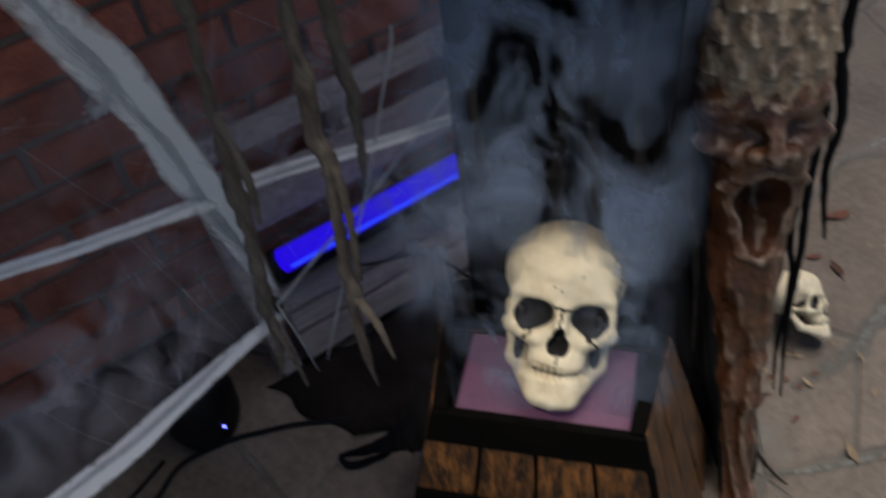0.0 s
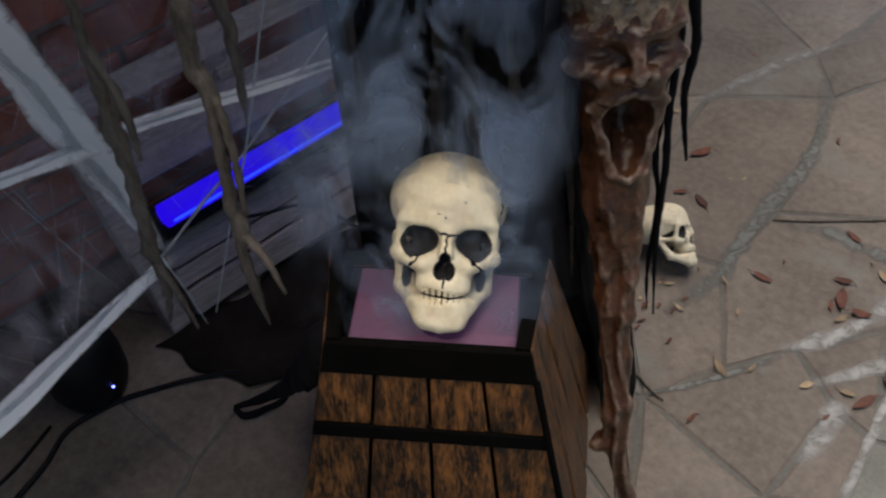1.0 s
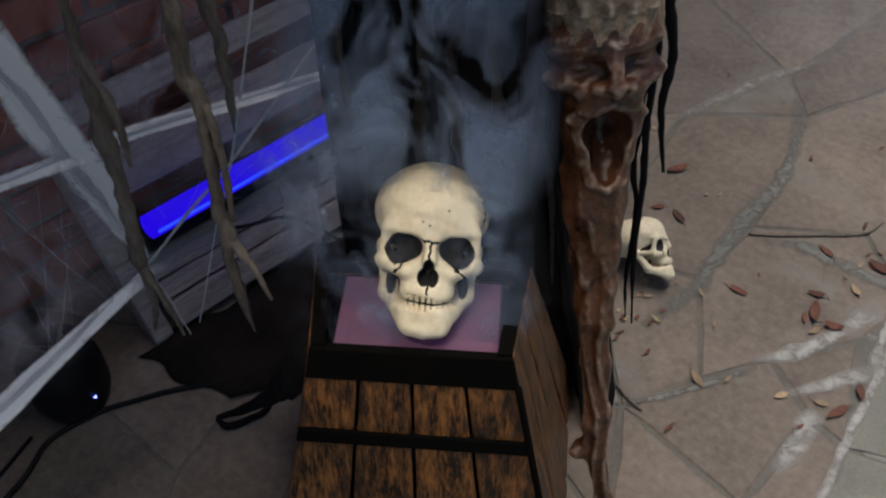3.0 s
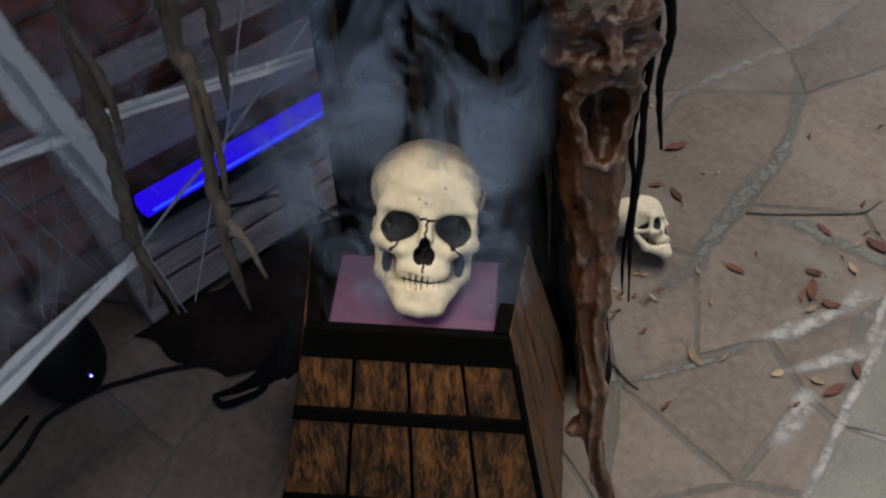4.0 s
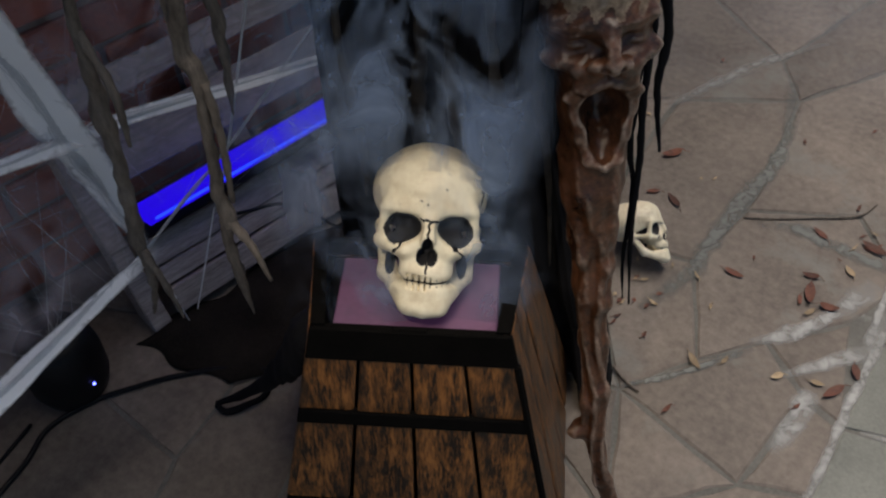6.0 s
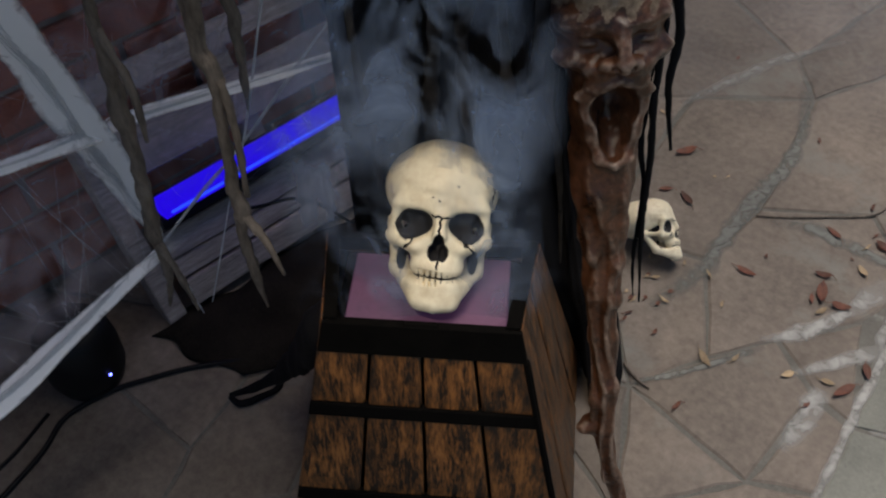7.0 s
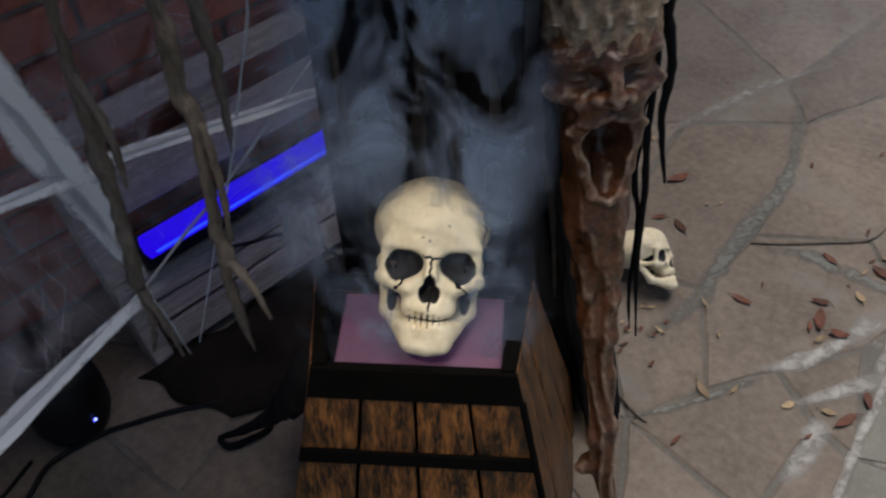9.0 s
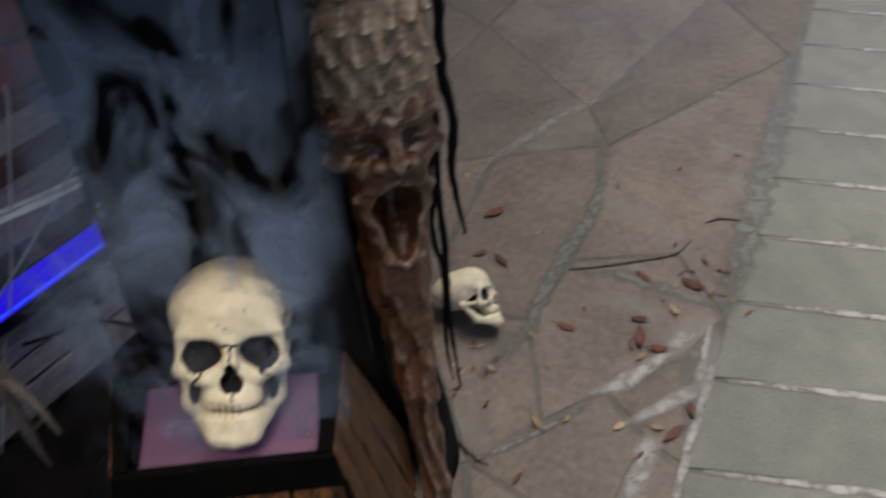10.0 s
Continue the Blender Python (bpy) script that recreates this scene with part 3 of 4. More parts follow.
def face_point(which, f, z, out=0.0):
    """A point on one of the crate's sloping sides; f runs from 0 to 1 along it."""
    h, fr, bk = side(z)
    off = -0.006
    wide = h + FLARE
    if which == 0:
        return Vector(((2 * f - 1) * h + off, fr - out, z))
    if which == 1:
        return Vector((h + (wide - h) * f + off + out, fr + (bk - fr) * f, z))
    if which == 2:
        return Vector(((1 - 2 * f) * wide + off, bk + out, z))
    return Vector((-wide + (wide - h) * f + off - out, bk + (fr - bk) * f, z))


rnd = random.Random(2)
for which in range(4):
    for i in range(4):
        f0, f1 = i / 4 + 0.008, (i + 1) / 4 - 0.008
        if i == 0:
            f0 = 0.0
        if i == 3:
            f1 = 1.0
        bm = bmesh.new()
        zs = [0.0, 0.14, 0.28, 0.42, 0.53 if which in (0, 2) else TOP]
        grid = []
        for z in zs:
            j = rnd.uniform(-0.0015, 0.0015)
            grid.append([bm.verts.new(face_point(which, f, z, o + j)) for f, o in ((f0, -0.012), (f0, -0.002), (f0 + 0.012, 0.0), (f1 - 0.012, 0.0), (f1, -0.002), (f1, -0.012))])
        for a, b in zip(grid, grid[1:]):
            for k in range(5):
                bm.faces.new((a[k], a[k + 1], b[k + 1], b[k]))
            bm.faces.new((a[5], a[0], b[0], b[5]))
        bm.faces.new(grid[0][::-1]), bm.faces.new(grid[-1])
        part("plank", bm, BURNT, crate)
    if which in (1, 3):
        # dark lining boards inside the open top, and the black edge strip at the front corner
        bm = bmesh.new()
        hexa(bm, [face_point(which, 0.02, 0.50, -0.013), face_point(which, 0.98, 0.50, -0.013), face_point(which, 0.98, 0.50, -0.020), face_point(which, 0.02, 0.50, -0.020)],
             [face_point(which, 0.02, TOP - 0.004, -0.013), face_point(which, 0.98, TOP - 0.004, -0.013), face_point(which, 0.98, TOP - 0.004, -0.020), face_point(which, 0.02, TOP - 0.004, -0.020)])
        part("lining", bm, BLACK_TRIM, crate, "black lining board")
        bm = bmesh.new()
        hexa(bm, [face_point(which, 0.0, TOP + 0.001, -0.001), face_point(which, 1.0, TOP + 0.001, -0.001), face_point(which, 1.0, TOP + 0.001, -0.021), face_point(which, 0.0, TOP + 0.001, -0.021)],
             [face_point(which, 0.0, TOP + 0.005, -0.001), face_point(which, 1.0, TOP + 0.005, -0.001), face_point(which, 1.0, TOP + 0.005, -0.021), face_point(which, 0.0, TOP + 0.005, -0.021)])
        part("edge_strip", bm, BLACK_TRIM, crate, "black strip along the top edge")
    if which == 0:
        bm = bmesh.new()
        edge = [face_point(0, 0.995, z, 0.002) for z in (0.0, 0.26, 0.52)]
        tube(bm, edge, [0.006, 0.006], 6)
        part("corner_strip", bm, BLACK_TRIM, crate, "black corner strip")
    for z0, z1 in (((0.386, 0.412), (0.18, 0.206), (0.518, TOP)) if which in (0, 2) else ()):
        bm = bmesh.new()
        hexa(bm, [face_point(which, 0.0, z0, 0.005), face_point(which, 1.0, z0, 0.005), face_point(which, 1.0, z0, -0.008), face_point(which, 0.0, z0, -0.008)],
             [face_point(which, 0.0, z1, 0.005), face_point(which, 1.0, z1, 0.005), face_point(which, 1.0, z1, -0.008), face_point(which, 0.0, z1, -0.008)])
        bmesh.ops.bevel(bm, geom=bm.edges[:], offset=0.0015, segments=1, affect="EDGES")
        part("band" if z1 < 0.5 else "rim", bm, BLACK_TRIM, crate)
core = bmesh.new()
h0, f0, b0 = side(0.0)
h1, f1, b1 = side(0.53)
hexa(core, [(-h0 + 0.014, f0 + 0.02, 0.002), (h0 - 0.026, f0 + 0.02, 0.002), (h0 - 0.026, b0 - 0.02, 0.002), (-h0 + 0.014, b0 - 0.02, 0.002)],
     [(-h1 + 0.010, f1 + 0.016, 0.53), (h1 - 0.022, f1 + 0.016, 0.53), (h1 - 0.022, b1 - 0.016, 0.53), (-h1 + 0.010, b1 - 0.016, 0.53)])
part("inner_box", core, BLACK_TRIM, crate)
latch = box(bmesh.new(), (0.048, 0.009, 0.005), Matrix.Translation((-0.006, -0.116, TOP + 0.001)), bevel=0.002)
part("latch", latch, BLACK_TRIM, crate, "small black latch on the rim")
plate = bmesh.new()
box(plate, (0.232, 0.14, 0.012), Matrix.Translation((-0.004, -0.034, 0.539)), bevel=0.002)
part("lit_plate", plate, PLATE, crate, "plate under the skull with mauve LED light put in its colour")

# ---- the skulls ----


def skull_field(p):
    x, y, z = np.abs(p[0]), p[1], p[2]
    q = (x, y, z)
    d = ell(q, (0, 0.024, 0.030), (0.080, 0.094, 0.066))
    d = join(d, ell(q, (0, -0.026, 0.036), (0.066, 0.060, 0.056)), 0.020)
    d = join(d, cap(q, (0.010, -0.078, 0.016), (0.052, -0.066, 0.019), 0.007, 0.0065), 0.016)
    d = join(d, cap(q, (0.058, -0.060, 0.014), (0.060, -0.052, -0.024), 0.007), 0.010)
    d = join(d, ell(q, (0, -0.052, -0.028), (0.044, 0.036, 0.040)), 0.014)
    d = join(d, cap(q, (0.030, -0.075, -0.037), (0.061, -0.048, -0.032), 0.010, 0.009), 0.012)
    d = join(d, cap(q, (0.060, -0.048, -0.030), (0.066, 0.010, -0.018), 0.007), 0.010)
    d = join(d, cap(q, (0.003, -0.084, 0.006), (0.003, -0.093, -0.020), 0.008, 0.006), 0.009)
    d = join(d, ell(q, (0, -0.066, -0.064), (0.036, 0.027, 0.022)), 0.012)
    d = join(d, ell(q, (0, -0.066, -0.088), (0.034, 0.024, 0.014)), 0.005)
    d = join(d, cap(q, (0, -0.076, -0.110), (0.014, -0.072, -0.109), 0.017, 0.015), 0.014)
    d = join(d, cap(q, (0.020, -0.070, -0.107), (0.050, -0.022, -0.078), 0.015, 0.013), 0.014)
    d = join(d, cap(q, (0.050, -0.022, -0.078), (0.060, 0.004, -0.028), 0.013, 0.010), 0.010)
    d = cut(d, ell(q, (0.0305, -0.092, -0.006), (0.0225, 0.037, 0.0185)), 0.006)
    d = cut(d, ell(q, (0.037, -0.092, -0.012), (0.0185, 0.034, 0.0165)), 0.006)
    d = cut(d, ell(q, (0.0055, -0.102, -0.042), (0.0085, 0.040, 0.012)), 0.003)
    d = cut(d, ell(q, (0.001, -0.102, -0.032), (0.0075, 0.038, 0.016)), 0.003)
    d = cut(d, ell(q, (0.0485, -0.055, -0.063), (0.0075, 0.042, 0.016)), 0.004)
    d = cut(d, ell(q, (0.077, -0.036, 0.006), (0.010, 0.022, 0.022)), 0.012)
    bite = np.sqrt(np.abs(z + 0.0770 - 1.6 * x * x) ** 2 + np.clip(y + 0.080, 0, None) ** 2) - 0.0014
    d = np.where(x < 0.031, cut(d, bite, 0.002), d)
    groove = np.abs(((x + 0.0038) % 0.0076) - 0.0038) - 0.0010
    tooth = np.maximum(np.maximum(groove, np.abs(z + 0.0770 - 1.6 * x * x) - 0.010), y + 0.080)
    d = np.where(x < 0.031, cut(d, tooth, 0.0012), d)
    d = d + 0.0012 * wobble(p, 50, 3) + 0.0005 * wobble(p, 150, 5)
    return cut(d, skull_cracks(p), 0.0008)


def skull_cracks(p):
    """Thin dark cracks moulded into the prop."""
    lines = (((-0.012, -0.098, 0.007), (0.003, -0.100, 0.0055)), ((0.003, -0.100, 0.0055), (0.014, -0.098, 0.004)), ((0.001, -0.102, 0.005), (-0.001, -0.103, -0.020)),
             ((0.030, -0.088, -0.026), (0.044, -0.080, -0.037)), ((0.044, -0.080, -0.037), (0.049, -0.075, -0.045)), ((-0.034, -0.086, -0.028), (-0.045, -0.080, -0.042)),
             ((0.0, -0.098, -0.053), (0.0, -0.096, -0.062)), ((0.058, -0.070, 0.070), (0.066, -0.050, 0.058)), ((0.066, -0.050, 0.058), (0.070, -0.045, 0.038)), ((0.070, -0.045, 0.038), (0.068, -0.050, 0.022)))
    out = None
    for i, (a, b) in enumerate(lines):
        ax, az = a[0], a[2]
        dx, dz = b[0] - a[0], b[2] - a[2]
        t = np.clip(((p[0] - ax) * dx + (p[2] - az) * dz) / (dx * dx + dz * dz), 0, 1)
        far = np.sqrt((p[0] - ax - t * dx + 0.0009 * np.sin(p[2] * 600 + i)) ** 2 + (p[2] - az - t * dz + 0.0009 * np.sin(p[0] * 600)) ** 2) - 0.0010
        here = np.maximum(far, np.abs(p[1] - (a[1] + b[1]) / 2) - 0.022)
        out = here if out is None else np.minimum(out, here)
    return out


# Deep shade painted into sockets, nose, cheek gaps and bite; specks and cracks too.
def skull_shade_and_marks(m):
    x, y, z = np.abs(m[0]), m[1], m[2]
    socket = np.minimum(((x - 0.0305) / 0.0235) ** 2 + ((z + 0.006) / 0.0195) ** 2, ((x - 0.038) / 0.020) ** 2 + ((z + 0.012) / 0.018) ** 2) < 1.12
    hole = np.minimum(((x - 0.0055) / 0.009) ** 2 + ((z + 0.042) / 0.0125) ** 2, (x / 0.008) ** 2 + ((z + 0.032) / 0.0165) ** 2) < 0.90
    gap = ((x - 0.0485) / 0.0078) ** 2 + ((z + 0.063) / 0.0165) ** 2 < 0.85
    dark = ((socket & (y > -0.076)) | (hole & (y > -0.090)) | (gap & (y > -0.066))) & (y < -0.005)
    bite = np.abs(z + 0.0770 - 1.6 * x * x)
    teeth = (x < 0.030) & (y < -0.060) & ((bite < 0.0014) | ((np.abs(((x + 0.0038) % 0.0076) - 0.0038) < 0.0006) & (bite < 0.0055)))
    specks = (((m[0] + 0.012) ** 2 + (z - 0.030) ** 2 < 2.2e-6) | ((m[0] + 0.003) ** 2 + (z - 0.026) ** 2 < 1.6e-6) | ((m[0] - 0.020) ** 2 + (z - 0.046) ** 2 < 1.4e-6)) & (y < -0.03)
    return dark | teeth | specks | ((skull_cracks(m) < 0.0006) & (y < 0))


skull = carved("skull", skull_field, (-0.095, -0.115, -0.132), (0.095, 0.13, 0.125), 0.0015, [BONE, SHADE_AND_MARKS], skull_shade_and_marks)
skull.matrix_world = Matrix.Translation(at(0.008, 0.046, 0.633)) @ pose(0, 0, 0, 0, 0, YAW + 2) @ pose(0, 0, 0, 0, 5, 0) @ pose(0, 0, 0, -37, 0, 0)
tagged(skull, "ivory plastic human skull prop lying tilted back on the crate", "skull")
face, lean, crown = Vector((0.915, 0.404, 0)), Vector((-0.28, 0.637, -0.718)), Vector((-0.29, 0.657, 0.696))
turned = Matrix((lean.to_4d(), (-face).to_4d(), crown.to_4d(), (0, 0, 0, 1))).transposed()
turned = turned.to_3x3().to_4x4() @ pose(0, 0, 0, -22, 0, 0) @ pose(0, 0, 0, 0, 0, -14)
other = copy_thing(skull, Matrix.Translation((-0.030, 0.748, 0.064)) @ turned @ Matrix.Scale(0.67, 4))
skull.scale = (1.035, 1.035, 1.035)
tagged(other, "cream plastic skull prop lying on the flagstones", "skull")

# ---- the black robe ----


def robe_line(z):
    h, fr, bk = side(min(z, TOP))
    low = min(1.0, max(0.0, 1 - z / TOP))
    far = max(bk + 0.012, 0.13 + 0.16 * min(1.0, max(0.0, (z - 0.25) / 0.5)))
    skirt = 0.15 * min(1.0, max(0.0, 1 - z / 0.14))
    wide = h + FLARE
    return [(-0.08, bk + 0.30), (-0.122 - 0.05 * low, bk + 0.16), (-0.138 - 0.05 * low, bk + 0.060), (-0.085, bk + 0.085), (0.0, bk + 0.125), (0.085, bk + 0.085), (wide - 0.03, bk + 0.030),
            (wide + 0.008, far + 0.02 - 0.6 * skirt), (wide + 0.020, far - skirt), (wide + 0.052, far + 0.01 - skirt), (wide + 0.085, far + 0.07 - 0.6 * skirt), (h + 0.06, bk + 0.30)]


bm = bmesh.new()
rings = []
levels = [0.004 + 1.5 * i / 44 for i in range(45)]
for z in levels:
    line = smooth_line([(u, v, 0) for u, v in robe_line(z)], 8)
    ring = []
    for i, p in enumerate(line):
        fold = 0.010 * math.sin(i * 0.9 + 2.2 * noise.noise((i * 0.12, z * 1.5, 0))) + 0.006 * noise.noise((i * 0.5, z * 6, 4))
        fold *= 0.35 if z < 0.58 else 1.0
        ring.append(bm.verts.new(at(p.x + fold * 0.4, p.y + abs(fold), z)))
    rings.append(ring)
for a, b in zip(rings, rings[1:]):
    for i in range(len(a) - 1):
        bm.faces.new((a[i], a[i + 1], b[i + 1], b[i]))
robe = part("robe", bm, CLOTH, smooth=True)
mod = robe.modifiers.new("thick", "SOLIDIFY")
mod.thickness = 0.004
tagged(robe, "tall black cloth robe hanging in folds behind the crate", "robe")

# ---- the carved staff ----


def staff_field(p):
    x, y, z = p
    ax = np.abs(x)
    q = (ax, y, z)
    d = ell(q, (0, 0.000, 0.034), (0.073, 0.074, 0.095))
    d = join(d, ell(q, (0, -0.014, -0.085), (0.046, 0.062, 0.120)), 0.03)
    d = join(d, cap(q, (0.014, -0.066, 0.030), (0.054, -0.050, 0.033), 0.009, 0.008), 0.016)
    d = join(d, cap(q, (0, -0.074, 0.026), (0, -0.098, -0.010), 0.008, 0.012), 0.012)
    d = join(d, ell(q, (0.012, -0.088, -0.012), (0.011, 0.011, 0.009)), 0.008)
    d = join(d, cap(q, (0.034, -0.066, -0.022), (0.062, -0.042, -0.014), 0.011, 0.010), 0.020)
    d = join(d, cap(q, (0.014, -0.080, -0.024), (0.042, -0.058, -0.066), 0.005, 0.005), 0.018)
    d = join(d, cap(q, (0, -0.078, -0.042), (0.024, -0.070, -0.050), 0.005, 0.005), 0.012)
    d = join(d, cap(q, (0.038, -0.056, -0.072), (0.020, -0.060, -0.158), 0.006, 0.006), 0.012)
    d = join(d, cap(q, (0, -0.070, -0.168), (0.015, -0.064, -0.163), 0.008, 0.007), 0.012)
    d = cut(d, ell(q, (0.030, -0.084, 0.006), (0.022, 0.028, 0.0125)), 0.009)
    d = join(d, ell(q, (0.030, -0.050, 0.005), (0.014, 0.014, 0.0090)), 0.004)
    d = cut(d, ell(q, (0, -0.088, -0.088), (0.031, 0.072, 0.037)), 0.006)
    d = cut(d, ell(q, (0, -0.088, -0.115), (0.0225, 0.068, 0.047)), 0.006)
    d = cut(d, ell(q, (0.010, -0.103, -0.016), (0.0045, 0.010, 0.004)), 0.003)
    d = d + 0.0016 * wobble(p, 80, 21) + 0.0011 * wobble(p, 190, 22) + 0.0005 * wobble(p, 380, 23) + 0.0012 * np.sin(z * 300 + 40 * ax + 2 * np.sin(x * 90)) * (z > 0.03) + 0.0008 * np.cos(ax * 200 + z * 120)
    crown = hair_field(p)
    d = join(d, crown, 0.005)
    # the gnarled shaft
    shaft = None
    for a, b, r0, r1 in (((-0.002, -0.012, -0.17), (-0.002, -0.021, -0.232), 0.042, 0.038), ((-0.002, -0.021, -0.232), (-0.002, -0.025, -0.31), 0.037, 0.030),
                         ((0.001, -0.025, -0.31), (-0.003, -0.032, -0.396), 0.027, 0.024), ((-0.003, -0.032, -0.396), (0.001, -0.041, -0.504), 0.023, 0.018),
                         ((0.001, -0.041, -0.504), (0.002, -0.051, -0.621), 0.018, 0.0175), ((0.002, -0.051, -0.621), (0.000, -0.055, -0.690), 0.0175, 0.018),
                         ((0.000, -0.055, -0.690), (0.015, -0.069, -0.804), 0.0145, 0.0125), ((0.015, -0.069, -0.804), (0.033, -0.082, -0.900), 0.0125, 0.0135)):
        c = cap(p, a, b, r0, r1)
        shaft = c if shaft is None else join(shaft, c, 0.012)
    shaft = join(shaft, ell(p, (-0.022, -0.052, -0.690), (0.019, 0.015, 0.014)), 0.010)
    for zc, s in ((-0.215, 0.8), (-0.245, -0.9), (-0.285, 0.7), (-0.335, -0.8), (-0.360, 0.7), (-0.41, -0.5), (-0.425, 0.5), (-0.60, 0.4), (-0.625, -0.4)):
        shaft = join(shaft, ell(p, (0.022 * s, -0.030 + 0.07 * (zc + 0.2), zc), (0.013, 0.016, 0.018)), 0.008)
    yc = y + 0.018 - 0.075 * (z + 0.2)
    shaft = shaft + 0.0022 * np.sin(np.arctan2(yc, x) * 6 + z * 14 + 2 * np.sin(z * 23)) + 0.0020 * wobble((x, y, z * 0.35), 110, 11) + 0.0007 * wobble(p, 240, 12)
    return join(d, shaft, 0.012)


def hair_field(p):
    """Matted locks swept up from the brow in ragged rows."""
    x, y, z = p
    ax = np.abs(x)
    q = (ax, y, z)
    row = np.floor(z / 0.036)
    bead = ((z / 0.036) % 1.0)
    lock = 0.5 + 0.5 * np.cos((x + 0.006 * np.sin(row * 2.1) + 0.004 * np.sin(z * 60)) * 2 * np.pi / 0.027 + row * 1.7)
    crown = np.maximum(ell(q, (0, 0.010, 0.095), (0.073, 0.082, 0.155)), 0.040 + 0.25 * ax + 0.008 * np.sin(x * 160) - 0.6 * np.clip(y, 0, 0.1) - z)
    return crown - 0.013 * lock * (1 - bead) ** 0.7 + 0.0035 * wobble(p, 120, 8)


SM = Matrix.Translation(at(0.219, 0.172, 0.868)) @ pose(0, 0, 0, 0, 0, YAW + 11) @ pose(0, 0, 0, -13, -2, 0) @ Matrix.Diagonal((1.12, 1.08, 1.0, 1))
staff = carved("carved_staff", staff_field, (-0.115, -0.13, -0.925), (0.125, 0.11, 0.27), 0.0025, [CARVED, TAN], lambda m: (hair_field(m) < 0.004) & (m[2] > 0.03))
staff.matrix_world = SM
tagged(staff, "glossy brown gnarled staff carved as a screaming face", "staff")


def lank(points, r, mat, seed):
    """A lank strand of dark hair or cloth."""
    bm = tube(bmesh.new(), smooth_line(points, 10), [r, r * 1.2, r, r * 0.35], 7, rough=0.5, freq=45, flat=0.45, seed=seed)
    return bm


hair = new("hair_strands")
tagged(hair, "lank black cloth strands hanging beside the carved face", "strands")
for i, pts in enumerate(([(0.300, 0.20, 1.10), (0.306, 0.20, 0.93), (0.324, 0.20, 0.844), (0.324, 0.20, 0.748), (0.346, 0.20, 0.632)],
                         [(0.292, 0.15, 0.90), (0.295, 0.14, 0.781), (0.307, 0.14, 0.661), (0.315, 0.14, 0.517), (0.337, 0.14, 0.335)],
                         [(0.285, 0.15, 0.85), (0.289, 0.145, 0.70), (0.306, 0.145, 0.60), (0.312, 0.145, 0.45), (0.325, 0.145, 0.345)],
                         [(0.150, 0.14, 1.05), (0.132, 0.14, 0.93), (0.133, 0.14, 0.789), (0.162, 0.14, 0.72), (0.185, 0.14, 0.548)],
                         [(0.165, 0.15, 1.02), (0.150, 0.14, 0.86), (0.155, 0.14, 0.75), (0.175, 0.14, 0.66), (0.195, 0.145, 0.42)])):
    part("strand", lank([at(*p) for p in pts], (0.007, 0.005, 0.004, 0.006, 0.006)[i], RAG, i), RAG if i > 2 else CLOTH, hair, smooth=True)

# ---- claw of long twig fingers ----
claw = empty("twig_claw", Matrix.Translation((-0.15, -0.10, 1.45)))
tagged(claw, "claw of long knotted grey twigs hanging from above", "claw")
inv = Matrix.Translation((0.15, 0.10, -1.45))


def finger(points, radii, claws, seed):
    line = smooth_line(points, 12)
    bm = tube(bmesh.new(), line, [0.78 * r for r in radii], 10, rough=0.7, freq=38, seed=seed)
    for c, r in claws:
        tube(bm, smooth_line(c, 7), [0.85 * k for k in r], 7, rough=0.6, freq=60, seed=seed + 3)
    bm.transform(inv)
    part("finger", bm, BARK, claw, smooth=True)


WRIST = (-0.14, 0.0, 1.50)
finger([WRIST, (-0.235, -0.20, 1.25), (-0.270, -0.215, 1.10), (-0.290, -0.215, 1.02), (-0.296, -0.215, 0.955), (-0.310, -0.215, 0.88), (-0.312, -0.217, 0.775), (-0.325, -0.225, 0.66), (-0.322, -0.23, 0.60)],
       [0.022, 0.013, 0.008, 0.008, 0.012, 0.015, 0.0125, 0.015, 0.010],
       [([(-0.320, -0.228, 0.62), (-0.318, -0.23, 0.57), (-0.338, -0.23, 0.51), (-0.362, -0.23, 0.455)], [0.009, 0.008, 0.006, 0.0025]), ([(-0.318, -0.228, 0.63), (-0.285, -0.23, 0.585), (-0.264, -0.23, 0.525)], [0.008, 0.006, 0.0025]),
        ([(-0.292, -0.215, 0.99), (-0.268, -0.215, 0.94), (-0.262, -0.215, 0.90), (-0.268, -0.215, 0.84)], [0.007, 0.006, 0.007, 0.003])], 1.0)
finger([WRIST, (-0.185, -0.13, 1.25), (-0.198, -0.15, 1.10), (-0.192, -0.15, 1.04), (-0.205, -0.15, 0.97), (-0.190, -0.15, 0.935), (-0.198, -0.15, 0.85), (-0.213, -0.15, 0.75), (-0.207, -0.15, 0.69)],
       [0.022, 0.014, 0.011, 0.014, 0.011, 0.014, 0.009, 0.011, 0.013],
       [([(-0.208, -0.15, 0.70), (-0.222, -0.15, 0.645), (-0.217, -0.15, 0.572), (-0.208, -0.15, 0.50)], [0.011, 0.009, 0.009, 0.002]), ([(-0.205, -0.15, 0.70), (-0.175, -0.145, 0.665), (-0.150, -0.145, 0.615)], [0.009, 0.007, 0.0025]),
        ([(-0.20, -0.15, 1.05), (-0.212, -0.15, 1.01), (-0.205, -0.15, 0.955)], [0.006, 0.006, 0.002]), ([(-0.182, -0.147, 0.935), (-0.180, -0.145, 0.85), (-0.193, -0.145, 0.74)], [0.007, 0.006, 0.005])], 5.0)
